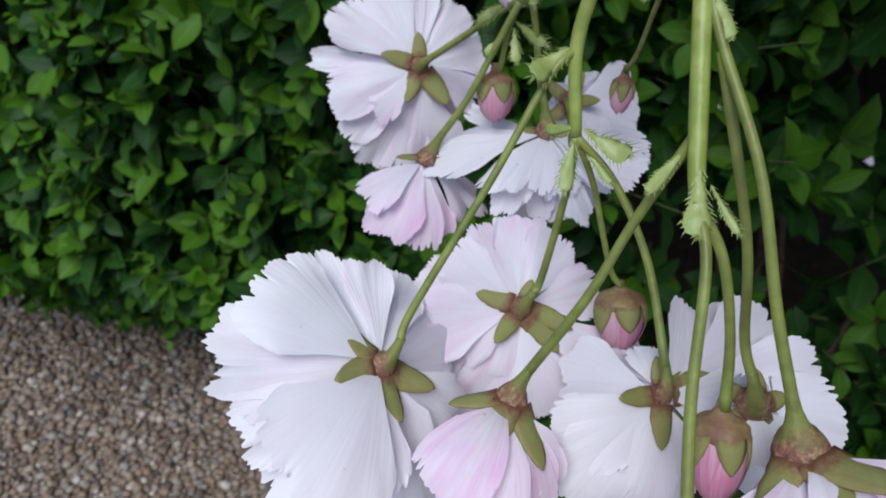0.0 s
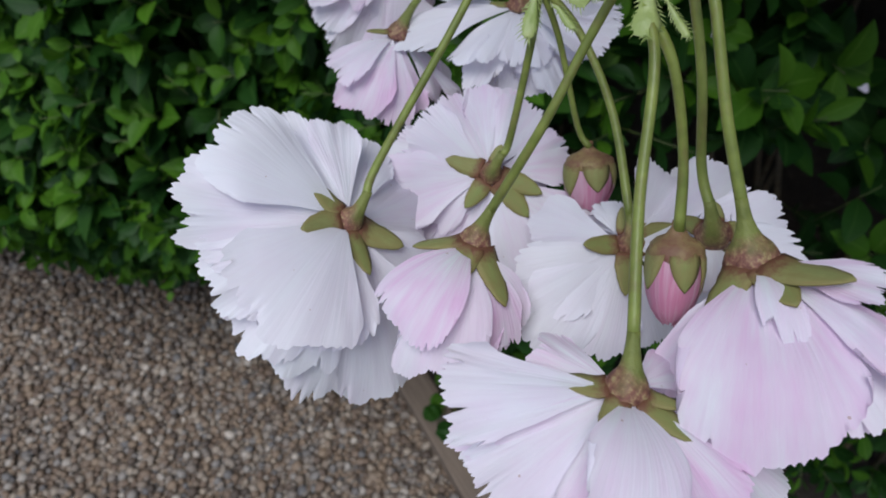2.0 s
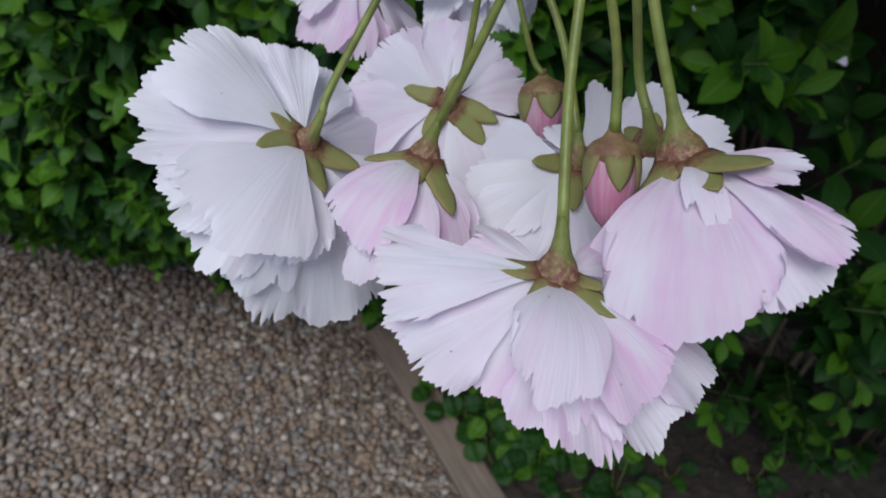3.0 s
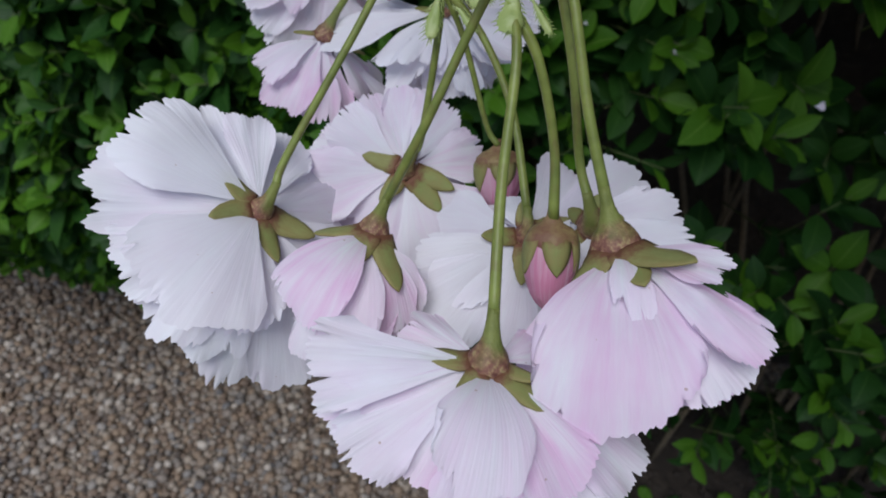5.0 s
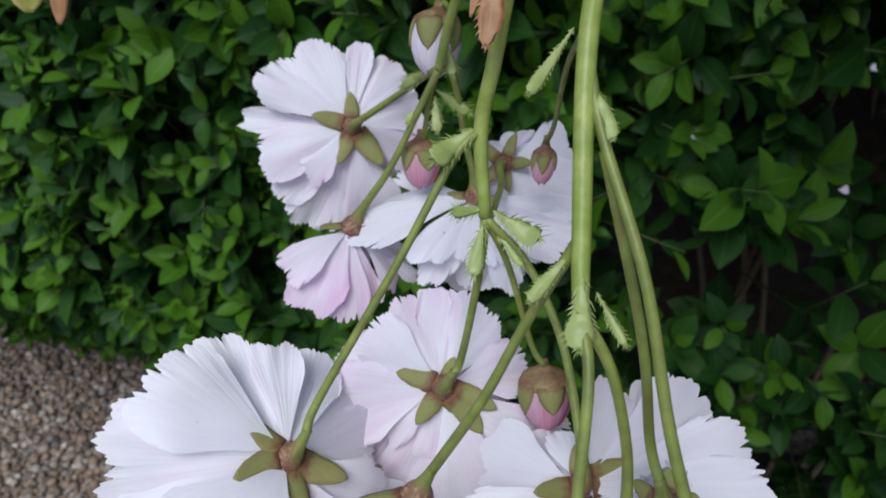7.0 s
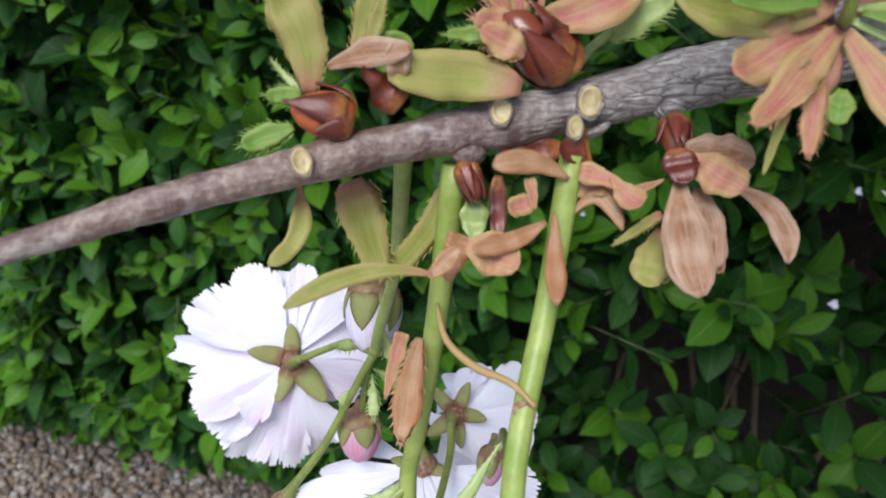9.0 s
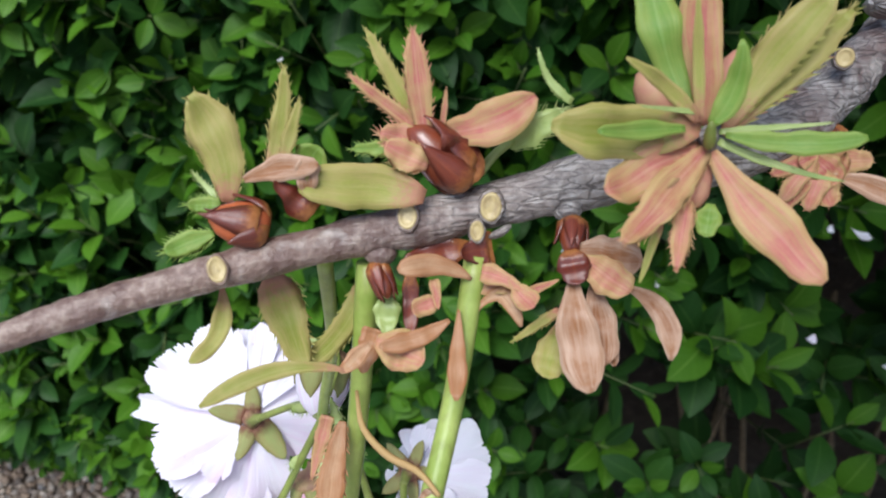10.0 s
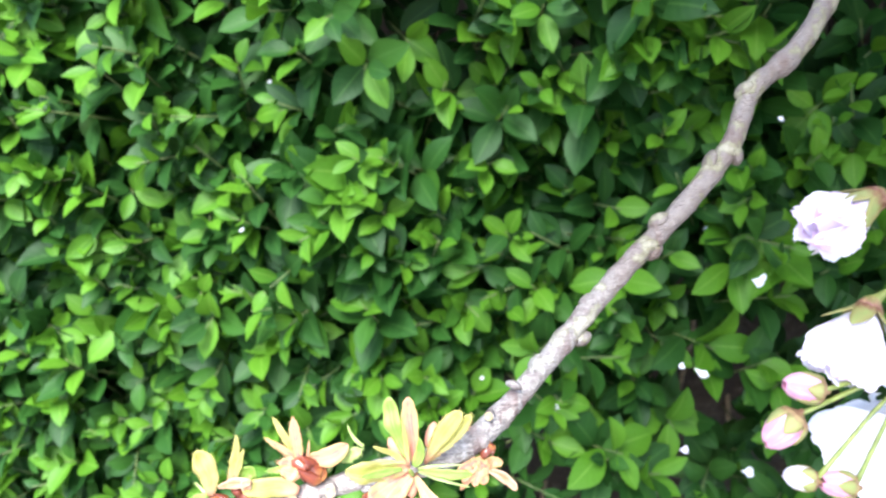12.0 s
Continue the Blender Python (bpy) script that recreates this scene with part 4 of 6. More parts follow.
P1 = [(0.0371, 0.1536, 1.2290), (0.0345, 0.1487, 1.2059), (0.0313, 0.1464, 1.183), (0.0289, 0.1443, 1.1684), (0.0299, 0.1372, 1.1508)]
tube("peduncle", P1, (0.0019, 0.0017, 0.0016, 0.0016, 0.0014), PEDUNCLE, branch, "thick green flower-cluster stalk")
P2 = [(0.0530, 0.1520, 1.2310), (0.0495, 0.1409, 1.2142), (0.0440, 0.1230, 1.1984), (0.0422, 0.1009, 1.1746), (0.0417, 0.0925, 1.1665)]
tube("peduncle", P2, (0.0018, 0.0017, 0.0017, 0.0016, 0.0013), PEDUNCLE, branch, "thick green flower-cluster stalk")
P0 = [(0.0300, 0.1570, 1.2300), (0.0268, 0.1725, 1.1957), (0.0224, 0.1800, 1.1740), (0.0204, 0.1830, 1.1629)]
tube("peduncle", P0, (0.0014, 0.0012, 0.0012, 0.0012), PEDUNCLE, branch, "thin green flower-cluster stalk")

def make_shade_tree():
    """An unseen cherry tree beside and over the camera: trunk, limbs and flowering crown, added to shade the hedge's
    right side.
    """
    rng = random.Random(77)
    tree = tagged(new("unseen_cherry_tree"), "unseen cherry tree with grey bark, added to shade the hedge", "tree")
    tube("trunk", [(1.05, -0.55, -0.02), (1.03, -0.52, 0.8), (1.06, -0.46, 1.5), (1.0, -0.4, 2.0)], (0.10, 0.075, 0.065, 0.05), BARK, tree, "", 16, 24)
    ends = [(0.95, -0.05, 2.06), (0.35, -0.1, 2.5), (1.7, 0.2, 2.6), (0.6, 0.55, 2.55), (1.3, -1.2, 2.6), (0.9, 0.0, 3.0)]
    # low clusters placed out of view to block sun from the right of the hedge
    low = [(0.44, 0.10, 1.92), (0.62, 0.20, 1.95), (0.5, 0.35, 2.0), (0.32, -0.20, 1.92), (0.44, -0.22, 1.96)]
    for e in low:
        tube("limb", [(0.9, -0.2, 2.2), (0.7, 0.0, 2.12), e], (0.02, 0.014, 0.006), BARK, tree, "", 8, 10)
    for e in ends:
        m = (Vector(e) + Vector((1.0, -0.4, 2.0))) / 2 + Vector((rng.uniform(-0.1, 0.1), rng.uniform(-0.1, 0.1), 0.1))
        tube("limb", [(1.0, -0.4, 1.98), tuple(m), e], (0.045, 0.025, 0.012), BARK, tree, "", 10, 14)
    verts, faces, mats = [], [], []
    for _ in range(6000):
        if rng.random() < 0.42:
            c = Vector(rng.choice(low)) + Vector((rng.gauss(0, 0.11), rng.gauss(0, 0.12), rng.gauss(0.02, 0.06)))
        else:
            c = Vector(rng.choice(ends)) + Vector((rng.gauss(0, 0.30), rng.gauss(0, 0.28), rng.gauss(0.18, 0.20)))
        c.z = max(c.z, 1.78)
        m = frame_of(c, (rng.uniform(-1, 1), rng.uniform(-1, 1), rng.uniform(-1, 1)))
        s, w = rng.uniform(0.04, 0.07), rng.uniform(0.028, 0.045)
        k = len(verts)
        for p in ((0, -s, 0), (w, 0, 0.3 * w), (0, s, 0), (-w, 0, 0.3 * w)):
            verts.append(m @ Vector(p))
        faces += [(k, k + 1, k + 2), (k, k + 2, k + 3)]
        mats += [0 if rng.random() < 0.6 else 1] * 2
    crown = solid("crown", verts, faces, [PETAL_BLUSH, LEAF_OLIVE], tree, "", [(0.3, 0.5)] * len(verts))
    crown.data.polygons.foreach_set("material_index", mats)
    tagged(crown, kind="stuff")


make_shade_tree()

# ---- the blossoms ----
make_blossom((-0.0145, 0.107, 1.107), (-0.62, 0.30, -0.72), [(0.0289, 0.1443, 1.1684), (0.0230, 0.1400, 1.1640), (0.0109, 0.1287, 1.1452), (-0.0069, 0.1135, 1.1195), (-0.0115, 0.1095, 1.1125)], 0.038, 70, seed=1, calyx=1.2, bend=0.5, petals=PETAL_WHITE, layers=((6, 0, 1.0), (6, -9, 1.0), (6, -22, 0.9), (5, -40, 0.7)), sepals=[(-0.0228, 0.1093, 1.1174), (-0.024, 0.0987, 1.1142), (-0.0102, 0.095, 1.1007), (-0.0019, 0.1054, 1.0987)], outer=[(-0.0419, 0.1117, 1.1299, 20, 0.5), (-0.0364, 0.1277, 1.1223, 17, 0.4), (-0.0518, 0.1015, 1.119, 17, 0.35), (-0.0487, 0.0967, 1.1126, 18, 0.35), (-0.0276, 0.1276, 1.1184, 14, 0.35), (-0.0193, 0.1284, 1.1194, 15, 0.45), (-0.0129, 0.1364, 1.1073, 20, 0.4), (-0.0298, 0.0754, 1.1078, 31, 0.7), (-0.0183, 0.0805, 1.0942, 25, 0.65), (-0.0074, 0.0952, 1.0873, 20, 0.6), (-0.0442, 0.0879, 1.1005, 20, 0.4), (-0.0387, 0.0831, 1.0911, 20, 0.45), (-0.0314, 0.0838, 1.0812, 18, 0.45), (-0.0182, 0.0877, 1.0619, 20, 0.45), (-0.0055, 0.0905, 1.0619, 20, 0.45), (-0.0022, 0.1352, 1.0948, 24, 0.5), (0.002, 0.106, 1.0834, 24, 0.5), (0.0027, 0.106, 1.0654, 20, 0.5), (0.0024, 0.122, 1.0898, 22, 0.5)], label="wide open white double cherry blossom seen from behind")
make_blossom((0.0205, 0.130, 1.102), (0.0, 0.70, -0.70), [(0.0299, 0.1372, 1.1508), (0.0291, 0.1341, 1.1395), (0.0249, 0.1301, 1.1131), (0.0214, 0.1290, 1.1060)], 0.029, 74, seed=2, calyx=1.15, petals=PETAL_BLUSH, sepals=[(0.0089, 0.1326, 1.1065), (0.0232, 0.1346, 1.1082), (0.0135, 0.1225, 1.0963), (0.0308, 0.1208, 1.095), (0.0344, 0.1258, 1.1)], outer=[(0.0009, 0.1417, 1.1107, 19, 0.7), (0.0133, 0.1528, 1.1137, 20, 0.4), (0.0319, 0.1471, 1.1118, 22, 0.4), (0.0424, 0.1365, 1.1034, 22, 0.4), (-0.0088, 0.1298, 1.0966, 24, 0.55), (0.0042, 0.1238, 1.0913, 18, 0.5), (0.052, 0.1199, 1.0855, 15, 0.35), (0.028, 0.1121, 1.0789, 19, 0.5), (0.0378, 0.1157, 1.0769, 17, 0.45), (0.048, 0.1229, 1.0721, 14, 0.4), (-0.0094, 0.1313, 1.0816, 20, 0.4), (0.015, 0.122, 1.0849, 22, 0.5), (-0.0072, 0.1437, 1.0985, 18, 0.4), (0.0205, 0.1542, 1.1117, 18, 0.4), (0.0049, 0.1236, 1.0754, 24, 0.5), (0.012, 0.1191, 1.0737, 22, 0.5)], label="open pale pink double cherry blossom seen from behind")
make_blossom((0.0145, 0.0925, 1.113), (-0.25, -0.30, -0.88), [(0.0422, 0.1015, 1.1746), (0.0344, 0.0990, 1.1576), (0.0272, 0.0945, 1.1426), (0.0165, 0.0925, 1.1170)], 0.028, 40, seed=3, calyx=1.35, petals=PETAL_PINK, bend=0.6, sepals=[(0.0007, 0.091, 1.113), (0.0073, 0.0794, 1.1115), (0.0206, 0.0789, 1.1061)], outer=[(-0.0029, 0.0724, 1.1078, 26, 1.5), (0.0038, 0.0685, 1.1, 26, 1.2), (0.0115, 0.0699, 1.0974, 26, 1.1), (0.0196, 0.0749, 1.0992, 24, 1.2), (0.0226, 0.0799, 1.1018, 22, 1.1), (0.006, 0.0772, 1.0996, 24, 1.0), (0.0166, 0.0769, 1.096, 24, 1.0)], label="half-open pink-streaked cherry blossom hanging downwards")
make_blossom((0.0374, 0.0482, 1.1225), (-0.14, -0.14, -0.98), [(0.0417, 0.0925, 1.1665), (0.0422, 0.0837, 1.1611), (0.0397, 0.0690, 1.1450), (0.0380, 0.0510, 1.1265)], 0.024, 66, seed=4, calyx=1.4, petals=PETAL_PINK, bend=0.6, sepals=[(0.0247, 0.0488, 1.1249), (0.0313, 0.0388, 1.1233), (0.047, 0.0398, 1.1203), (0.0459, 0.0444, 1.1223)], outer=[(0.0066, 0.044, 1.1259, 15, 0.45), (0.0126, 0.047, 1.1267, 12, 0.35), (0.0242, 0.0566, 1.1223, 20, 0.4), (0.01, 0.0412, 1.1182, 10, 0.3), (0.0124, 0.0361, 1.1154, 19, 0.5), (0.0358, 0.0244, 1.1215, 30, 1.15), (0.0499, 0.029, 1.1146, 18, 0.9), (0.0229, 0.0332, 1.1134, 22, 0.5), (0.0357, 0.0267, 1.1097, 20, 0.5), (0.0443, 0.025, 1.1033, 20, 0.5), (0.0547, 0.0292, 1.1014, 18, 0.5), (0.0651, 0.0389, 1.1038, 17, 0.45), (0.048, 0.0572, 1.1162, 18, 0.4)], label="large pink double cherry blossom hanging downwards")
make_blossom((0.062, 0.069, 1.131), (0.30, -0.38, -0.88), [(0.0437, 0.1215, 1.1965), (0.0457, 0.1115, 1.1871), (0.0513, 0.0948, 1.172), (0.0554, 0.0816, 1.1528), (0.0612, 0.0703, 1.135)], 0.035, 38, seed=5, calyx=1.75, petals=PETAL_PINK, sepals=[(0.0524, 0.0571, 1.127), (0.0647, 0.0544, 1.1338), (0.0706, 0.055, 1.1396)], outer=[(0.0581, 0.0367, 1.1214, 34, 1.35), (0.0511, 0.0516, 1.1125, 22, 1.0), (0.075, 0.056, 1.1383, 13, 0.3), (0.0793, 0.0427, 1.1341, 10, 0.4), (0.0794, 0.042, 1.1251, 20, 0.55), (0.0715, 0.042, 1.1193, 20, 0.6), (0.0632, 0.0526, 1.1318, 17, 1.4)], label="cup-shaped pale pink double cherry blossom")
make_blossom((0.0499, 0.1001, 1.1046), (-0.30, 0.45, -0.84), [(0.0299, 0.1372, 1.1508), (0.0393, 0.1319, 1.1415), (0.0470, 0.1199, 1.1275), (0.0505, 0.1020, 1.1085)], 0.029, 62, seed=6, petals=PETAL_WHITE, sepals=[(0.0498, 0.1073, 1.11), (0.0657, 0.1063, 1.105), (0.0494, 0.0888, 1.099), (0.0389, 0.0965, 1.1081)], outer=[(0.0678, 0.1209, 1.1054, 27, 0.5), (0.0874, 0.1238, 1.0969, 21, 0.5), (0.095, 0.1083, 1.0975, 18, 0.4), (0.0961, 0.1001, 1.0929, 16, 0.4), (0.0469, 0.1117, 1.1071, 24, 0.5), (0.0272, 0.0885, 1.0995, 25, 0.6), (0.0255, 0.0819, 1.0905, 22, 0.6), (0.0416, 0.0818, 1.0889, 25, 0.6), (0.0562, 0.0857, 1.0849, 25, 0.6), (0.0879, 0.1004, 1.0806, 22, 0.5), (0.0824, 0.1245, 1.0867, 24, 0.5)], label="open white double cherry blossom behind the others")
make_blossom((0.0621, 0.0856, 1.1214), (0.25, 0.65, -0.70), [(0.0462, 0.1100, 1.1850), (0.0538, 0.0958, 1.1566), (0.0576, 0.0903, 1.1356), (0.0618, 0.0858, 1.1255)], 0.016, 40, seed=7, sepal_open=55, sepal_len=0.008, calyx=1.3, petals=PETAL_WHITE, outer=[(0.0597, 0.0814, 1.1108, 34, 1.3), (0.0617, 0.0770, 1.1148, 34, 1.3), (0.0696, 0.0814, 1.1108, 34, 1.3), (0.0696, 0.0889, 1.1012, 34, 1.2)], label="small half-open white cherry blossom behind a brown calyx")
make_blossom((-0.0048, 0.1733, 1.1187), (-0.35, -0.20, -0.90), [(0.0204, 0.1830, 1.1629), (0.0151, 0.1818, 1.1522), (0.0071, 0.178, 1.1369), (-0.0032, 0.1735, 1.1215)], 0.028, 42, seed=8, calyx=1.3, petals=PETAL_PINK, sepals=[(-0.014, 0.1711, 1.1215), (-0.0014, 0.1733, 1.1158), (0.0069, 0.1782, 1.1104)], outer=[(-0.0227, 0.158, 1.1148, 17, 0.9), (-0.0158, 0.1533, 1.1068, 20, 0.9), (-0.0083, 0.1548, 1.1025, 20, 0.8), (-0.0025, 0.1593, 1.1012, 20, 0.9), (0.0065, 0.1728, 1.0983, 18, 0.9), (0.0117, 0.1822, 1.0937, 14, 0.6), (-0.0101, 0.1605, 1.1058, 20, 0.9)], label="half-open pink cherry blossom hanging downwards")
make_blossom((-0.008, 0.217, 1.126), (-0.20, 0.78, -0.60), [(0.0204, 0.1830, 1.1629), (0.0182, 0.187, 1.1599), (0.0104, 0.2035, 1.1460), (-0.0062, 0.2155, 1.1290)], 0.036, 74, seed=9, calyx=1.15, petals=PETAL_BLUSH, sepals=[(-0.02, 0.2166, 1.1319), (-0.0073, 0.2227, 1.1356), (-0.0116, 0.2077, 1.1175), (0.0027, 0.21, 1.1162)], outer=[(-0.0364, 0.2264, 1.1408, 16, 0.45), (-0.0228, 0.2345, 1.1457, 20, 0.45), (-0.0048, 0.2382, 1.145, 10, 0.4), (0.006, 0.2388, 1.1374, 16, 0.8), (-0.0451, 0.2241, 1.125, 7, 0.3), (-0.0365, 0.2089, 1.1187, 20, 0.5), (-0.0222, 0.207, 1.1147, 17, 0.6), (-0.0278, 0.2078, 1.0921, 12, 0.4), (-0.015, 0.2068, 1.0907, 15, 0.4), (-0.0005, 0.2087, 1.0944, 18, 0.45), (0.0121, 0.2214, 1.1131, 20, 0.5), (0.0142, 0.2346, 1.1229, 18, 0.5), (-0.0326, 0.211, 1.1047, 16, 0.4), (-0.0148, 0.2395, 1.1397, 18, 0.4)], label="open white and pink double cherry blossom with star-shaped calyx")
make_blossom((0.0309, 0.1814, 1.1232), (0.05, -0.06, -0.98), [(0.0204, 0.1830, 1.1629), (0.0240, 0.1847, 1.1600), (0.0276, 0.1855, 1.1398), (0.0305, 0.1818, 1.1270)], 0.032, 70, seed=10, calyx=1.3, petals=PETAL_WHITE, sepals=[(0.0221, 0.1832, 1.1231), (0.0366, 0.1782, 1.1236)], outer=[(-0.0024, 0.1692, 1.1191, 11, 0.4), (0.009, 0.1936, 1.1226, 9, -0.5), (0.0133, 0.162, 1.1164, 15, 0.5), (0.0249, 0.1625, 1.1158, 17, 0.6), (0.0395, 0.1569, 1.1101, 9, 0.4), (0.017, 0.1614, 1.1092, 14, 0.5), (0.0541, 0.1587, 1.1218, 15, 0.45), (0.0591, 0.1725, 1.1216, 14, 0.4), (0.0342, 0.1617, 1.1147, 16, 0.5), (0.0483, 0.1637, 1.1168, 15, 0.5), (0.0058, 0.1784, 1.1199, 12, 0.4)], label="open pale pink double cherry blossom facing down")
make_blossom((0.0401, 0.1979, 1.1236), (0.45, 0.60, -0.66), [(0.0299, 0.1372, 1.1508), (0.0320, 0.1500, 1.1400), (0.0375, 0.1800, 1.1280), (0.0395, 0.1950, 1.1265)], 0.024, 66, seed=11, petals=PETAL_WHITE, outer=[(0.0479, 0.2117, 1.1244, 30, 0.5), (0.0626, 0.2060, 1.1210, 28, 0.5), (0.0612, 0.1961, 1.1124, 28, 0.6), (0.0486, 0.1922, 1.1108, 30, 0.6), (0.0350, 0.2000, 1.1137, 28, 0.5)], label="small open white double cherry blossom")

make_bud((0.0453, 0.1288, 1.1090), (0.05, -0.45, -0.9), [(0.0299, 0.1372, 1.1508), (0.0355, 0.1355, 1.1380), (0.0419, 0.1314, 1.1160), (0.0452, 0.1290, 1.1110)], 0.0145, seed=21, wide=0.44)
make_bud((0.0514, 0.0775, 1.1285), (-0.02, -0.5, -0.87), [(0.0417, 0.0925, 1.1665), (0.0466, 0.0878, 1.1590), (0.0508, 0.0837, 1.1432), (0.0515, 0.0778, 1.1300)], 0.0160, seed=22, wide=0.33, thick=0.0011)
make_bud((0.0467, 0.1668, 1.1490), (-0.1, -0.4, -0.9), [(0.0437, 0.1240, 1.1990), (0.0455, 0.1450, 1.1820), (0.0470, 0.1600, 1.1600), (0.0468, 0.1668, 1.1510)], 0.0085, petals=PETAL_ROSE, seed=23, thick=0.0007)
make_bud((0.0151, 0.1852, 1.1400), (0, -0.4, -0.9), [(0.0204, 0.1830, 1.1629), (0.0180, 0.1838, 1.1550), (0.0160, 0.1845, 1.1415), (0.0153, 0.1850, 1.1405)], 0.0125, seed=24, wide=0.42)


def egg(name, parent, a, b, r, mat, label=""):
    """A pointed egg from a to b, as of a bud or a knob."""
    a, b = Vector(a), Vector(b)
    ln = (b - a).length
    v, f = lathe_data([(r * q, ln * s) for q, s in ((0.55, 0.0), (0.85, 0.12), (1.0, 0.35), (0.9, 0.6), (0.6, 0.85), (0.15, 1.0))], 14, 0.02)
    m = frame_of(a, b - a)
    body = solid(name, [m @ Vector(q) for q in v], f, mat, parent, label, [(0.5, 0.7)] * len(v))
    if mat in (SCALE, BUD_CORAL):
        # pointed scales in two whorls, overlapping, their tips standing off
        rng = random.Random(int(a.x * 1e5))
        for k in range(5):
            turn, low = 2 * math.pi * (k + 0.5 * (k // 3)) / 3 + rng.uniform(-0.4, 0.4), 0.0 + 0.16 * (k // 3)
            top, rows = low + rng.uniform(0.55, 1.0), []
            stand = rng.uniform(0.1, 0.7)
            for i in range(9):
                t = i / 8
                h = low + (top - low) * t
                half = 0.78 * max(0.0, 1 - t ** 1.25) + 0.015
                row = []
                for u in (-1, -0.5, 0, 0.5, 1):
                    o = Vector((math.cos(turn + half * u), math.sin(turn + half * u), 0))
                    rr = r * (egg_radius(min(h, 1.0)) * 0.85 + 0.22) * (1.03 + 0.07 * (1 - u * u)) + r * stand * t ** 3
                    row.append((o * rr + Vector((0, 0, ln * h)), o))
                rows.append(row)
            sv, sf, suv = plate(rows, 0.0002)
            solid("bud_scale", [m @ p for p in sv], sf, SCALE, body, "", suv)
    return body


def scar(place, towards, r, long_axis):
    """An oval cork scar with a raised rim, standing a little proud of the bark."""
    v, f = lathe_data(((r * 1.25, -0.0012), (r * 1.15, 0.0001), (r * 0.95, 0.0004), (r * 0.8, 0.0001), (r * 0.3, 0.0002)), 16)
    m = frame_of(place, towards) @ Matrix.Diagonal((0.8, long_axis, 1, 1))
    one = solid("leaf_scar", [m @ Vector(q) for q in v], f, SCAR, branch, "pale yellow oval leaf scar")
    v, f = lathe_data(((r * 1.5, -0.0018), (r * 1.42, -0.0005), (r * 1.25, 0.0002), (r * 1.12, 0.0001), (r * 1.1, -0.0010)), 16, 0.05)
    solid("collar", [m @ Vector(q) for q in v], f, BARK, one, "raised dark bark collar")
    return one


# ---- bud clusters along the branch ----
egg("bud", branch, (0.0239, 0.1511, 1.2371), (0.0160, 0.1509, 1.2390), 0.0033, BUD_CORAL, "coral orange swollen bud with dark pointed scales")
strap("bud_scale", branch, (0.0304, 0.1516, 1.2391), (0.0251, 0.1526, 1.2439), 0.0046, SCALE, "glossy russet bud scale", face=(0.1647, -0.8384, 0.5196), blunt=0.6, point=0.5, fold=-0.5)
strap("bract", branch, (0.0179, 0.1537, 1.2397), (0.0137, 0.1604, 1.2529), 0.0062, LEAF_OLIVE, "olive bract with a toothed edge", face=(0.2537, -0.8494, 0.4629), blunt=1.35, teeth=0.08, fold=0.15, belly=(0.0017, -0.0001, 0.0000))
strap("bract", branch, (0.0233, 0.1564, 1.2422), (0.0262, 0.1639, 1.2553), 0.0024, LEAF_OLIVE, "olive bract with a toothed edge", face=(0.1834, -0.8765, 0.4450), blunt=1.0, teeth=0.224, belly=(0.0008, -0.0001, 0.0000))
strap("bract", branch, (0.0256, 0.1568, 1.2438), (0.0284, 0.1613, 1.2516), 0.0017, LEAF_OLIVE, "olive bract with a toothed edge", face=(0.1662, -0.8738, 0.4570), blunt=0.9, teeth=0.224)
strap("young_leaf", branch, (0.0270, 0.1578, 1.2410), (0.0307, 0.1594, 1.2453), 0.0050, LEAF_FRESH, "fresh green young leaf", face=(0.1493, -0.8602, 0.4877), blunt=1.3)
strap("bract", branch, (0.0456, 0.1540, 1.2400), (0.0284, 0.1523, 1.2426), 0.0067, LEAF_OLIVE, "olive bract blushed coral at its foot", face=(0.0890, -0.8484, 0.5219), blunt=1.1, fold=0.2, belly=(0.0000, 0.0006, 0.0009))
strap("bract", branch, (0.0209, 0.1537, 1.2434), (0.0314, 0.1530, 1.2457), 0.0031, LEAF_DRY, "dry brown bract", face=(0.1774, -0.8500, 0.4960), blunt=1.2, belly=(0.0002, -0.0005, 0.0010))
strap("bract", branch, (0.0296, 0.1518, 1.2421), (0.0301, 0.1533, 1.2470), 0.0033, LEAF_DRY, "dry brown bract", face=(0.1484, -0.8530, 0.5003), blunt=1.2)
strap("bract", branch, (0.0170, 0.1535, 1.2394), (0.0124, 0.1538, 1.2395), 0.0024, LEAF_FRESH, "fresh green young leaf", face=(0.2606, -0.8166, 0.5149), teeth=0.3, blunt=0.8)
strap("young_leaf", branch, (0.0157, 0.1523, 1.2356), (0.0090, 0.1502, 1.2340), 0.0032, LEAF_FRESH, "fresh green young leaf", face=(0.2772, -0.7902, 0.5466), blunt=1.2, teeth=0.192)
strap("bract", branch, (0.0167, 0.1544, 1.2397), (0.0131, 0.1567, 1.2429), 0.0008, PALE, "pale green fringed bract", face=(0.2581, -0.8278, 0.4981), teeth=0.5)
strap("bract", branch, (0.0157, 0.1506, 1.2278), (0.0122, 0.1413, 1.2210), 0.0028, LEAF_OLIVE, "olive bract with a toothed edge", face=(0.2613, -0.7391, 0.6208), blunt=1.3, belly=(0.0019, -0.0007, -0.0009))
strap("bract", branch, (0.0223, 0.1541, 1.2262), (0.0268, 0.1477, 1.2134), 0.0058, LEAF_OLIVE, "olive bract with a toothed edge", face=(0.1737, -0.7533, 0.6343), teeth=0.112, blunt=0.75)
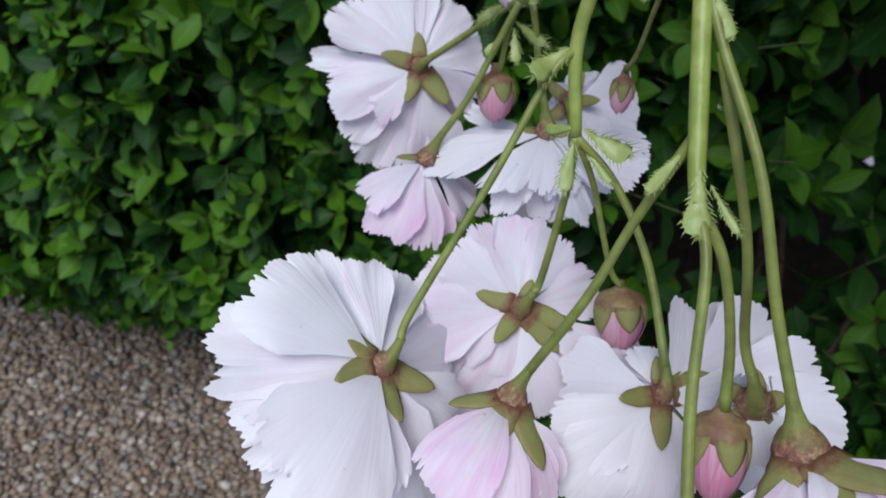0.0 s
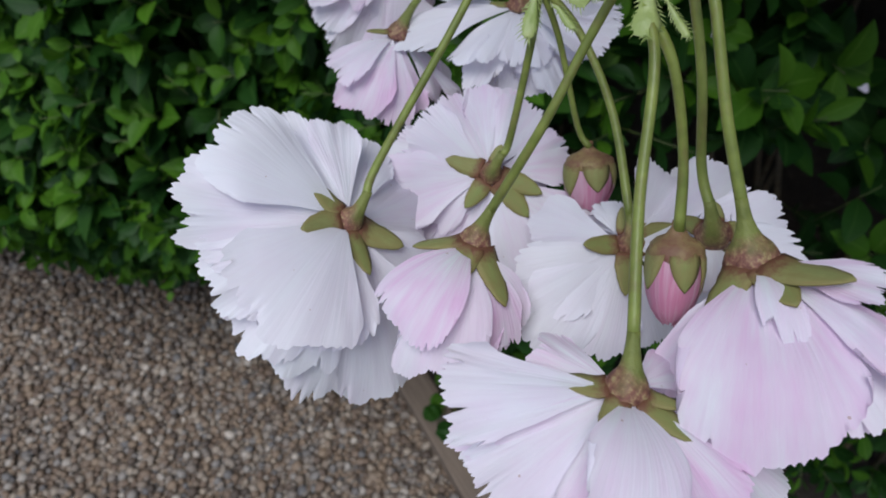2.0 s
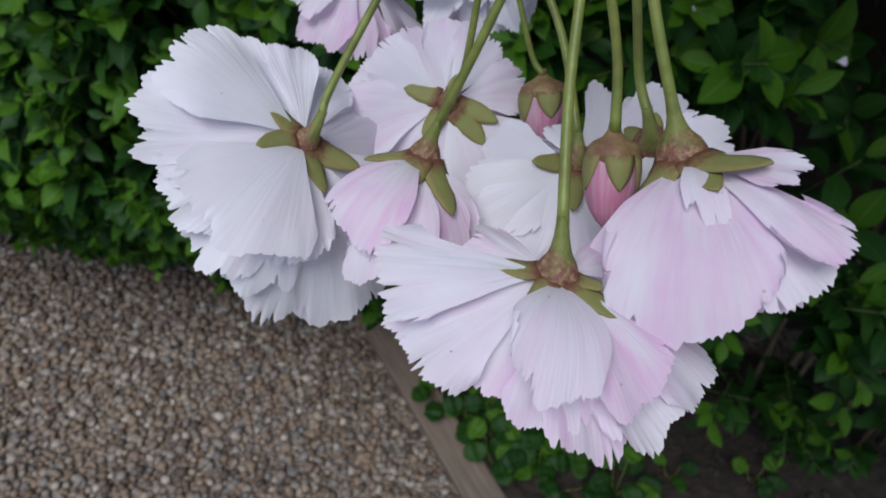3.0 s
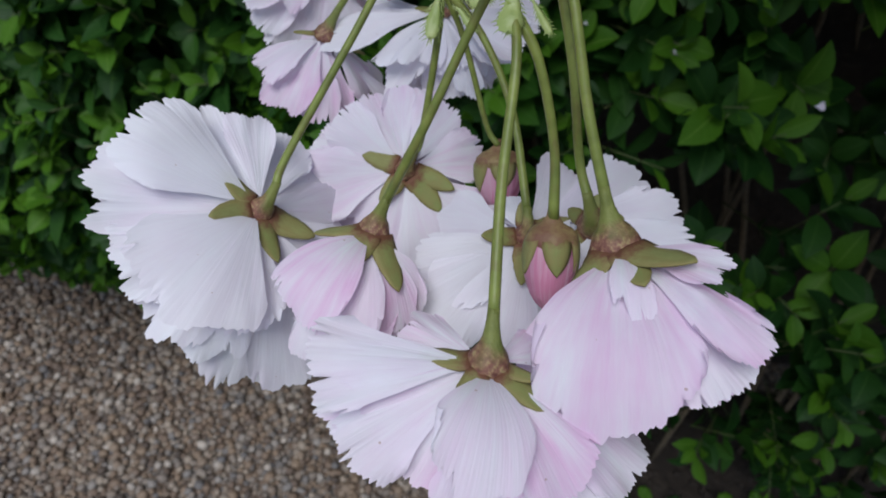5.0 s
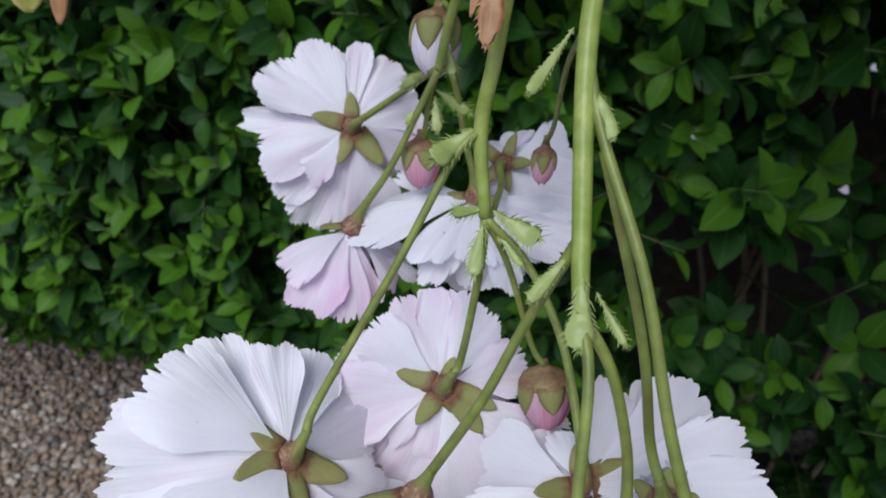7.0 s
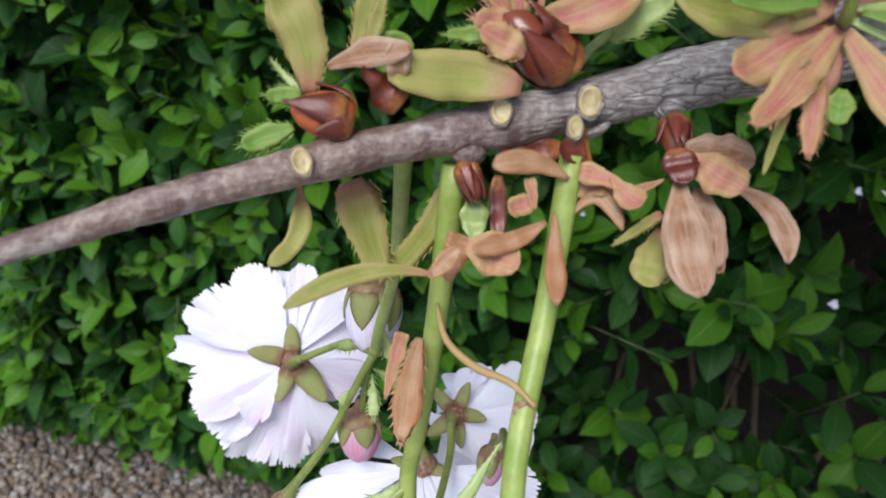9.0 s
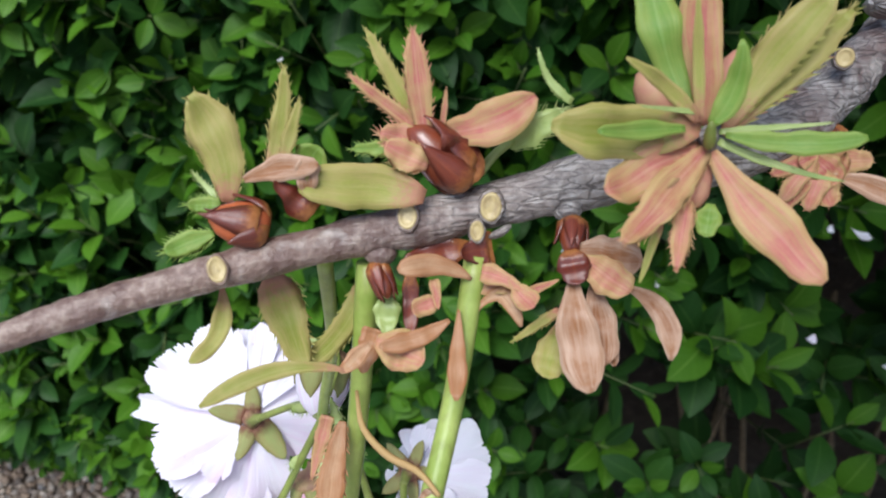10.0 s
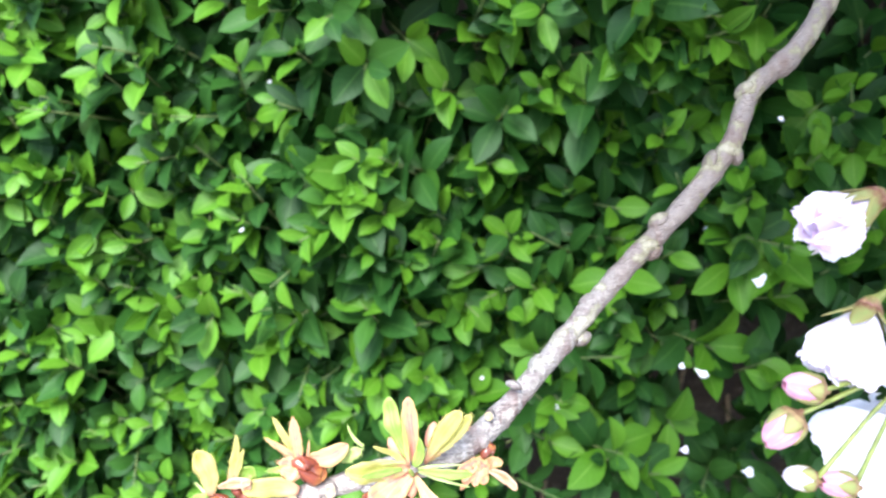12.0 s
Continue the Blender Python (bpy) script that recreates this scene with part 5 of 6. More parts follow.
strap("bract", branch, (0.0370, 0.1557, 1.2277), (0.0259, 0.1492, 1.2120), 0.0035, LEAF_OLIVE, "olive bract with a toothed edge", face=(0.1211, -0.7643, 0.6334), teeth=0.144, blunt=1.1, belly=(0.0014, -0.0009, -0.0012))
egg("bud", branch, (0.0520, 0.1585, 1.2397), (0.0434, 0.1597, 1.2482), 0.0038, SCALE, "dark russet bud")
strap("bud_scale", branch, (0.0533, 0.1554, 1.2415), (0.0479, 0.1561, 1.2486), 0.0058, SCALE, "glossy russet bud scale", face=(-0.0239, -0.8708, 0.4911), blunt=0.8, point=0.4, fold=-0.5)
strap("bract", branch, (0.0453, 0.1601, 1.2471), (0.0380, 0.1655, 1.2601), 0.0023, LEAF_OLIVE, "olive bract with a toothed edge", face=(0.0493, -0.9097, 0.4124), teeth=0.192, blunt=0.8)
strap("bract", branch, (0.0458, 0.1586, 1.2467), (0.0442, 0.1643, 1.2604), 0.0032, LEAF_RED, "coral red bract", face=(0.0221, -0.9090, 0.4161), teeth=0.16, blunt=0.9)
strap("bract", branch, (0.0448, 0.1599, 1.2477), (0.0356, 0.1621, 1.2549), 0.0019, LEAF_RED, "coral red bract", face=(0.0609, -0.8993, 0.4330), teeth=0.224, blunt=0.8)
strap("bract", branch, (0.0477, 0.1608, 1.2466), (0.0615, 0.1603, 1.2519), 0.0060, LEAF_RED, "broad downy coral bract", face=(-0.0566, -0.8925, 0.4475), blunt=1.2, fold=0.35, belly=(0.0003, -0.0016, -0.0005))
strap("bract", branch, (0.0482, 0.1604, 1.2468), (0.0490, 0.1625, 1.2526), 0.0009, LEAF_RED, "coral red bract", face=(-0.0073, -0.8968, 0.4424), teeth=0.2)
strap("bract", branch, (0.0472, 0.1583, 1.2447), (0.0396, 0.1585, 1.2480), 0.0038, LEAF_RED, "coral red bract", face=(0.0358, -0.8796, 0.4744), teeth=0.2, blunt=1.2)
strap("bract", branch, (0.0462, 0.1551, 1.2443), (0.0402, 0.1556, 1.2474), 0.0041, LEAF_RED, "coral red bract", face=(0.0374, -0.8724, 0.4873), teeth=0.15, blunt=1.2)
strap("young_leaf", branch, (0.0419, 0.1571, 1.2460), (0.0359, 0.1564, 1.2465), 0.0019, LEAF_FRESH, "fresh green young leaf", face=(0.0723, -0.8747, 0.4793), teeth=0.3, blunt=0.8)
tube("bract_stalk", [(0.0540, 0.1618, 1.2394), (0.0562, 0.1624, 1.2422), (0.0589, 0.1626, 1.2445)], (0.0008, 0.0007, 0.0007), PALE, branch, "pale green thin stalk", 8, 8)
strap("bract", branch, (0.0582, 0.1621, 1.2437), (0.0655, 0.1601, 1.2501), 0.0037, PALE, "pale green fringed bract", face=(-0.1129, -0.8813, 0.4589), teeth=0.22, blunt=1.0)
strap("bract", branch, (0.0664, 0.1598, 1.2515), (0.0616, 0.1631, 1.2579), 0.0011, PALE, "pale green fringed bract", face=(-0.1326, -0.9043, 0.4058), teeth=0.16, belly=(-0.0008, -0.0003, -0.0005))
strap("young_leaf", branch, (0.0808, 0.1489, 1.2523), (0.0613, 0.1463, 1.2544), 0.0071, LEAF_OLIVE, "olive folded young leaf", face=(-0.2065, -0.8659, 0.4556), blunt=1.3, fold=0.35, belly=(0.0002, 0.0006, -0.0009))
strap("young_leaf", branch, (0.0782, 0.1477, 1.2530), (0.0663, 0.1443, 1.2544), 0.0022, LEAF_FRESH, "fresh green young leaf", face=(-0.2196, -0.8613, 0.4581), blunt=1.1)
strap("young_leaf", branch, (0.0820, 0.1510, 1.2518), (0.0809, 0.1618, 1.2696), 0.0056, LEAF_RED, "coral young leaf with pale midrib", face=(-0.2824, -0.8864, 0.3668), blunt=1.2, fold=0.5)
strap("young_leaf", branch, (0.0799, 0.1517, 1.2537), (0.0748, 0.1615, 1.2697), 0.0051, LEAF_FRESH, "fresh green young leaf", face=(-0.2500, -0.8979, 0.3624), blunt=1.3, fold=0.2, belly=(-0.0012, 0.0001, 0.0000))
strap("bract", branch, (0.0802, 0.1485, 1.2534), (0.0790, 0.1544, 1.2674), 0.0014, LEAF_OLIVE, "olive bract with a toothed edge", face=(-0.2776, -0.8807, 0.3838), blunt=0.8)
strap("bract", branch, (0.0801, 0.1486, 1.2535), (0.0701, 0.1494, 1.2614), 0.0019, LEAF_OLIVE, "olive bract with a toothed edge", face=(-0.2422, -0.8756, 0.4179), blunt=0.8, belly=(0.0004, 0.0003, 0.0004))
strap("bract", branch, (0.0801, 0.1492, 1.2545), (0.0720, 0.1471, 1.2563), 0.0007, PALE, "pale green fringed bract", face=(-0.2501, -0.8651, 0.4348))
strap("bract", branch, (0.0816, 0.1483, 1.2532), (0.0838, 0.1502, 1.2632), 0.0029, LEAF_FRESH, "fresh green young leaf", face=(-0.3058, -0.8624, 0.4033), blunt=0.9, belly=(0.0011, -0.0004, -0.0004))
strap("young_leaf", branch, (0.0855, 0.1529, 1.2494), (0.0979, 0.1586, 1.2658), 0.0048, LEAF_OLIVE, "olive bract with a toothed edge", face=(-0.3569, -0.8539, 0.3788), teeth=0.144, blunt=1.45, belly=(-0.0007, 0.0005, 0.0006))
strap("young_leaf", branch, (0.0867, 0.1540, 1.2494), (0.1013, 0.1593, 1.2635), 0.0040, LEAF_OLIVE, "olive bract with a toothed edge", face=(-0.3693, -0.8468, 0.3828), teeth=0.192, blunt=1.5)
strap("young_leaf", branch, (0.0878, 0.1549, 1.2499), (0.1002, 0.1587, 1.2607), 0.0033, LEAF_RED, "coral red bract", face=(-0.3678, -0.8442, 0.3900), teeth=0.16, blunt=1.4)
strap("bract", branch, (0.0830, 0.1487, 1.2520), (0.0971, 0.1487, 1.2529), 0.0009, PALE, "pale green fringed bract", face=(-0.3551, -0.8262, 0.4374))
strap("young_leaf", branch, (0.0838, 0.1484, 1.2517), (0.0996, 0.1448, 1.2527), 0.0029, LEAF_FRESH, "fresh pale green narrow leaf", face=(-0.3732, -0.8149, 0.4434), blunt=1.25, belly=(0.0000, -0.0005, -0.0007))
strap("bract", branch, (0.0833, 0.1489, 1.2506), (0.0991, 0.1454, 1.2464), 0.0011, PALE, "pale green fringed bract", face=(-0.3624, -0.8064, 0.4673), belly=(0.0000, -0.0003, -0.0006))
strap("young_leaf", branch, (0.0820, 0.1473, 1.2500), (0.0935, 0.1345, 1.2389), 0.0054, LEAF_RED, "broad coral young leaf", face=(-0.3467, -0.7806, 0.5201), blunt=1.35, fold=0.3, belly=(-0.0005, -0.0002, -0.0004))
strap("young_leaf", branch, (0.0816, 0.1476, 1.2503), (0.0699, 0.1388, 1.2421), 0.0041, LEAF_RED, "coral red bract", face=(-0.2473, -0.8197, 0.5167), blunt=1.0, teeth=0.128)
strap("young_leaf", branch, (0.0810, 0.1487, 1.2502), (0.0683, 0.1441, 1.2463), 0.0060, LEAF_RED, "broad coral young leaf", face=(-0.2347, -0.8384, 0.4920), blunt=1.3, fold=0.3)
strap("bract", branch, (0.0787, 0.1436, 1.2451), (0.0766, 0.1376, 1.2389), 0.0024, LEAF_RED, "coral red bract", face=(-0.2626, -0.7930, 0.5497), teeth=0.192, blunt=0.8)
strap("bract", branch, (0.0757, 0.1434, 1.2421), (0.0730, 0.1391, 1.2355), 0.0012, LEAF_OLIVE, "olive bract with a toothed edge", face=(-0.2313, -0.7884, 0.5701))
strap("young_leaf", branch, (0.0822, 0.1444, 1.2440), (0.0811, 0.1414, 1.2412), 0.0031, LEAF_FRESH, "fresh green young leaf", face=(-0.2910, -0.7950, 0.5323), blunt=1.2)
egg("bud", branch, (0.0808, 0.1523, 1.2483), (0.0809, 0.1451, 1.2431), 0.0027, LEAF_RED, "coral bud")
egg("bud", branch, (0.0800, 0.1556, 1.2497), (0.0744, 0.1579, 1.2563), 0.0029, LEAF_RED, "coral bud")
egg("bud", branch, (0.0878, 0.1582, 1.2503), (0.0891, 0.1629, 1.2574), 0.0025, LEAF_RED, "coral bud")
egg("growing_tip", branch, (0.0814, 0.1471, 1.2506), (0.0805, 0.1458, 1.2548), 0.0008, STALK, "green growing tip")
tube("spur", [(0.0866, 0.1603, 1.2427), (0.0836, 0.1531, 1.2480), (0.0813, 0.1477, 1.2523)], (0.0016, 0.0014, 0.0011), BARK, branch, "short bark spur", 9, 8)
egg("bud", branch, (0.1086, 0.1653, 1.2441), (0.1045, 0.1613, 1.2417), 0.0020, SCALE, "dark bud")
strap("bract", branch, (0.1041, 0.1611, 1.2430), (0.0978, 0.1555, 1.2371), 0.0026, LEAF_RED, "crumpled coral bract", face=(-0.3894, -0.7905, 0.4728), blunt=1.2, teeth=0.096)
strap("bract", branch, (0.1046, 0.1607, 1.2426), (0.0964, 0.1578, 1.2404), 0.0024, LEAF_RED, "crumpled coral bract", face=(-0.3860, -0.7984, 0.4622), blunt=1.2, teeth=0.096)
strap("bract", branch, (0.1051, 0.1602, 1.2417), (0.1017, 0.1547, 1.2361), 0.0029, LEAF_RED, "crumpled coral bract", face=(-0.4053, -0.7793, 0.4780), blunt=1.2, teeth=0.096)
strap("bract", branch, (0.1050, 0.1599, 1.2413), (0.1112, 0.1586, 1.2425), 0.0033, LEAF_RED, "crumpled coral bract", face=(-0.4332, -0.7811, 0.4497), blunt=1.2, teeth=0.096)
strap("bract", branch, (0.1040, 0.1602, 1.2417), (0.1004, 0.1585, 1.2417), 0.0039, LEAF_RED, "crumpled coral bract", face=(-0.3974, -0.7948, 0.4587), blunt=1.2, teeth=0.096)
strap("bract", branch, (0.1060, 0.1596, 1.2409), (0.1078, 0.1578, 1.2411), 0.0039, LEAF_RED, "crumpled coral bract", face=(-0.4261, -0.7803, 0.4578), blunt=1.2, teeth=0.096)
strap("bract", branch, (0.1040, 0.1594, 1.2405), (0.0972, 0.1544, 1.2355), 0.0018, LEAF_RED, "crumpled coral bract", face=(-0.3879, -0.7817, 0.4884), blunt=1.2, teeth=0.096)
strap("bract", branch, (0.1040, 0.1596, 1.2409), (0.1052, 0.1549, 1.2367), 0.0035, LEAF_RED, "crumpled coral bract", face=(-0.4126, -0.7759, 0.4772), blunt=1.2, teeth=0.096)
strap("bract", branch, (0.1031, 0.1605, 1.2422), (0.1063, 0.1568, 1.2396), 0.0045, LEAF_RED, "crumpled coral bract", face=(-0.4129, -0.7852, 0.4614), blunt=1.2, teeth=0.096)
strap("bract", branch, (0.1050, 0.1579, 1.2402), (0.1156, 0.1519, 1.2372), 0.0033, LEAF_DRY, "tan curled bract", face=(-0.4523, -0.7546, 0.4754), blunt=1.4, belly=(0.0000, 0.0006, 0.0009))
egg("bud", branch, (0.0381, 0.1524, 1.2301), (0.0401, 0.1485, 1.2262), 0.0017, SCALE, "dark purple bud")
strap("bud_scale", branch, (0.0524, 0.1549, 1.2309), (0.0423, 0.1523, 1.2300), 0.0039, SCALE, "glossy russet bud scale", face=(0.0031, -0.8126, 0.5829), blunt=1.0)
strap("bud_scale", branch, (0.0557, 0.1525, 1.2320), (0.0502, 0.1499, 1.2333), 0.0048, SCALE, "glossy russet bud scale", face=(-0.0419, -0.8133, 0.5803))
strap("bract", branch, (0.0521, 0.1485, 1.2295), (0.0418, 0.1459, 1.2330), 0.0032, LEAF_TAN, "tan curled bract", face=(0.0066, -0.7975, 0.6033), blunt=1.5, belly=(0.0000, 0.0008, 0.0012))
strap("bract", branch, (0.0467, 0.1475, 1.2304), (0.0473, 0.1443, 1.2275), 0.0015, LEAF_RED, "coral red bract", face=(0.0057, -0.7840, 0.6208))
strap("bract", branch, (0.0476, 0.1455, 1.2283), (0.0437, 0.1432, 1.2283), 0.0030, LEAF_RED, "coral red bract", face=(0.0165, -0.7763, 0.6301), blunt=1.4)
strap("bract", branch, (0.0535, 0.1486, 1.2306), (0.0594, 0.1454, 1.2298), 0.0026, LEAF_RED, "coral red bract", face=(-0.0719, -0.7905, 0.6082), belly=(0.0000, 0.0002, 0.0003))
strap("bract", branch, (0.0573, 0.1467, 1.2307), (0.0603, 0.1423, 1.2289), 0.0032, LEAF_RED, "curled coral bract", face=(-0.0919, -0.7798, 0.6192), blunt=1.6)
strap("bract", branch, (0.0531, 0.1499, 1.2290), (0.0589, 0.1478, 1.2280), 0.0042, LEAF_RED, "coral red bract", face=(-0.0665, -0.7899, 0.6096))
strap("bract", branch, (0.0597, 0.1459, 1.2288), (0.0645, 0.1476, 1.2298), 0.0013, LEAF_RED, "coral red bract", face=(-0.1168, -0.7830, 0.6110))
strap("bract", branch, (0.0530, 0.1472, 1.2249), (0.0589, 0.1440, 1.2242), 0.0021, LEAF_TAN, "tan curled bract", face=(-0.0665, -0.7638, 0.6420), blunt=1.3, belly=(0.0006, 0.0018, 0.0028))
strap("bract", branch, (0.0488, 0.1442, 1.2256), (0.0390, 0.1411, 1.2240), 0.0026, LEAF_TAN, "tan curled bract", face=(0.0311, -0.7565, 0.6533), blunt=1.2, belly=(-0.0001, -0.0006, -0.0008))
strap("bract", branch, (0.0383, 0.1434, 1.2229), (0.0453, 0.1404, 1.2215), 0.0054, LEAF_RED, "crumpled coral bract", face=(0.0478, -0.7426, 0.6680), blunt=1.2)
strap("bract", branch, (0.0396, 0.1513, 1.2258), (0.0398, 0.1470, 1.2203), 0.0035, PALE, "pale green fringed bract", face=(0.0623, -0.7702, 0.6347), blunt=1.0)
strap("bud_scale", branch, (0.0432, 0.1538, 1.2270), (0.0432, 0.1487, 1.2194), 0.0026, SCALE, "glossy russet bud scale", face=(0.0347, -0.7781, 0.6271), blunt=1.0)
strap("bract", branch, (0.0380, 0.1476, 1.2212), (0.0357, 0.1441, 1.2158), 0.0039, LEAF_TAN, "tan bract", face=(0.0837, -0.7405, 0.6669))
strap("bract", branch, (0.0502, 0.1461, 1.2259), (0.0495, 0.1358, 1.2186), 0.0024, LEAF_TAN, "pale tan bract lying on the stalk", face=(-0.0171, -0.7397, 0.6727), blunt=1.6)
egg("bud", branch, (0.0676, 0.1566, 1.2343), (0.0668, 0.1511, 1.2314), 0.0021, SCALE, "dark purple bud")
strap("bud_scale", branch, (0.0663, 0.1504, 1.2331), (0.0667, 0.1454, 1.2302), 0.0043, SCALE, "glossy russet bud scale", face=(-0.1524, -0.7914, 0.5919), blunt=1.0)
strap("bract", branch, (0.0675, 0.1516, 1.2322), (0.0763, 0.1485, 1.2318), 0.0057, LEAF_DRY, "russet bract", face=(-0.1925, -0.7933, 0.5776), blunt=1.2)
strap("bract", branch, (0.0676, 0.1490, 1.2329), (0.0734, 0.1430, 1.2307), 0.0054, LEAF_RED, "folded coral bract", face=(-0.1862, -0.7816, 0.5954), blunt=1.5)
strap("bract", branch, (0.0665, 0.1474, 1.2305), (0.0678, 0.1350, 1.2203), 0.0061, LEAF_DRY, "hanging dry pale brown bract", face=(-0.1597, -0.7435, 0.6494), blunt=1.5, belly=(-0.0008, 0.0001, 0.0000))
strap("bract", branch, (0.0697, 0.1483, 1.2285), (0.0703, 0.1391, 1.2211), 0.0049, LEAF_DRY, "hanging dry brown bract", face=(-0.1785, -0.7477, 0.6396), blunt=1.3)
strap("bract", branch, (0.0713, 0.1474, 1.2254), (0.0723, 0.1412, 1.2189), 0.0025, LEAF_DRY, "dry brown bract", face=(-0.1892, -0.7380, 0.6477), blunt=1.3)
strap("bract", branch, (0.0738, 0.1467, 1.2290), (0.0784, 0.1370, 1.2238), 0.0028, LEAF_DRY, "curled dry brown bract", face=(-0.2303, -0.7394, 0.6327), blunt=1.3, belly=(0.0021, 0.0006, 0.0011))
strap("bract", branch, (0.0647, 0.1459, 1.2255), (0.0576, 0.1422, 1.2232), 0.0013, LEAF_OLIVE, "olive bract with a toothed edge", face=(-0.1079, -0.7556, 0.6461), teeth=0.2)
strap("bract", branch, (0.0651, 0.1466, 1.2230), (0.0626, 0.1413, 1.2167), 0.0043, LEAF_OLIVE, "olive bract with a toothed edge", face=(-0.1272, -0.7358, 0.6651), blunt=1.5)
strap("bract", branch, (0.0660, 0.1462, 1.2215), (0.0655, 0.1422, 1.2164), 0.0023, LEAF_OLIVE, "olive bract with a toothed edge", face=(-0.1402, -0.7313, 0.6675), blunt=1.4)
strap("bract", branch, (0.0374, 0.1427, 1.2227), (0.0333, 0.1405, 1.2193), 0.0023, LEAF_TAN, "pale pink bract", face=(0.0997, -0.7339, 0.6720), blunt=0.9)
strap("bract", branch, (0.0346, 0.1406, 1.2195), (0.0151, 0.1343, 1.2197), 0.0024, LEAF_OLIVE, "long pale olive bract", face=(0.1865, -0.7031, 0.6862), blunt=1.5, belly=(0.0000, 0.0014, 0.0020))
scar((0.0177, 0.1447, 1.2348), (0.24, -0.72, 0.65), 0.0014, 1.15)
scar((0.0431, 0.1532, 1.2373), (-0.05, -0.76, 0.65), 0.0015, 1.1)
scar((0.0551, 0.1546, 1.2378), (-0.15, -0.87, 0.46), 0.0017, 1.1)
scar((0.1074, 0.1672, 1.2546), (-0.4250, -0.8323, 0.3560), 0.0014, 0.9)
scar((0.0530, 0.1523, 1.2352), (-0.0412, -0.8295, 0.5570), 0.0011, 1.2)
egg("node_knob", branch, (0.0389, 0.1538, 1.2321), (0.0388, 0.1520, 1.2294), 0.0026, BARK, "bark knob")
egg("node_knob", branch, (0.0666, 0.1580, 1.2364), (0.0674, 0.1563, 1.2338), 0.0023, BARK, "bark knob")
egg("node_knob", branch, (0.1041, 0.1660, 1.2467), (0.1069, 0.1639, 1.2437), 0.0026, BARK, "bark knob")
egg("node_knob", branch, (0.0563, 0.1545, 1.2341), (0.0569, 0.1538, 1.2332), 0.0020, BARK, "bark knob")
egg("node_knob", branch, (0.1167, 0.1767, 1.2579), (0.1178, 0.1781, 1.2601), 0.0031, BARK, "bark knob")
egg("node_knob", branch, (0.1300, 0.1906, 1.2553), (0.1281, 0.1929, 1.2592), 0.0051, BARK, "bark knob")
egg("node_knob", branch, (0.1446, 0.1986, 1.2637), (0.1463, 0.1963, 1.2597), 0.0041, BARK, "bark knob")
egg("node_knob", branch, (0.1502, 0.2044, 1.2707), (0.1483, 0.2070, 1.2752), 0.0046, BARK, "bark knob")
egg("node_knob", branch, (0.1624, 0.2115, 1.2792), (0.1608, 0.2139, 1.2833), 0.0048, BARK, "bark knob")
egg("node_knob", branch, (0.1743, 0.2183, 1.2870), (0.1774, 0.2165, 1.2842), 0.0043, BARK, "bark knob")
egg("node_knob", branch, (0.1796, 0.2229, 1.2940), (0.1761, 0.2251, 1.2974), 0.0047, BARK, "bark knob")
egg("node_knob", branch, (0.2018, 0.2372, 1.3128), (0.1982, 0.2380, 1.3137), 0.0054, BARK, "bark knob")
egg("node_knob", branch, (0.2085, 0.2392, 1.3153), (0.2133, 0.2396, 1.3167), 0.0050, BARK, "bark knob")
egg("node_knob", branch, (0.2193, 0.2559, 1.3346), (0.2163, 0.2577, 1.3375), 0.0045, BARK, "bark knob")
egg("node_knob", branch, (0.1937, 0.2313, 1.3050), (0.1969, 0.2300, 1.3031), 0.0039, BARK, "bark knob")
# ---- fringed bracts on the flower stalks ----
strap("bract", branch, (0.0275, 0.1443, 1.1684), (0.0190, 0.1369, 1.1658), 0.0045, PALE, "pale green fringed bract", face=(-0.0206, -0.8160, 0.5777), teeth=0.35, blunt=2.2, fold=-0.3)
strap("bract", branch, (0.0304, 0.1376, 1.1528), (0.0229, 0.1354, 1.1533), 0.0022, PALE, "pale green fringed bract", face=(-0.0423, -0.7589, 0.6498), teeth=0.5599999999999999, blunt=2.2, fold=-0.3)
strap("bract", branch, (0.0316, 0.1372, 1.1524), (0.0411, 0.1315, 1.1488), 0.0040, PALE, "pale green fringed bract", face=(-0.1067, -0.7412, 0.6628), teeth=0.42, blunt=2.2, fold=-0.3)
strap("bract", branch, (0.0296, 0.1368, 1.1503), (0.0273, 0.1283, 1.1419), 0.0031, PALE, "pale green fringed bract", face=(-0.0536, -0.7245, 0.6872), teeth=0.42, blunt=2.2, fold=-0.3)
strap("bract", branch, (0.0317, 0.1368, 1.1487), (0.0377, 0.1294, 1.1432), 0.0016, PALE, "pale green fringed bract", face=(-0.0943, -0.7229, 0.6845), teeth=0.5599999999999999, blunt=2.2, fold=-0.3)
strap("bract", branch, (0.0412, 0.1012, 1.1719), (0.0339, 0.0947, 1.1673), 0.0021, PALE, "pale green fringed bract", face=(-0.1531, -0.6745, 0.7223), teeth=0.252, blunt=2.2, fold=-0.3)
strap("bract", branch, (0.0445, 0.0956, 1.1683), (0.0486, 0.0894, 1.1627), 0.0012, PALE, "pale green fringed bract", face=(-0.2312, -0.6191, 0.7505), teeth=0.5599999999999999, blunt=2.2, fold=-0.3)
strap("bract", branch, (0.0441, 0.1183, 1.1936), (0.0468, 0.1093, 1.1877), 0.0026, PALE, "pale green fringed bract", face=(-0.2238, -0.8139, 0.5361), teeth=0.16799999999999998, blunt=2.2, fold=-0.3)
strap("bract", branch, (0.0434, 0.1320, 1.1958), (0.0352, 0.1229, 1.1881), 0.0019, PALE, "pale green fringed bract", face=(-0.1558, -0.8613, 0.4837), teeth=0.22399999999999998, blunt=2.2, fold=-0.3)
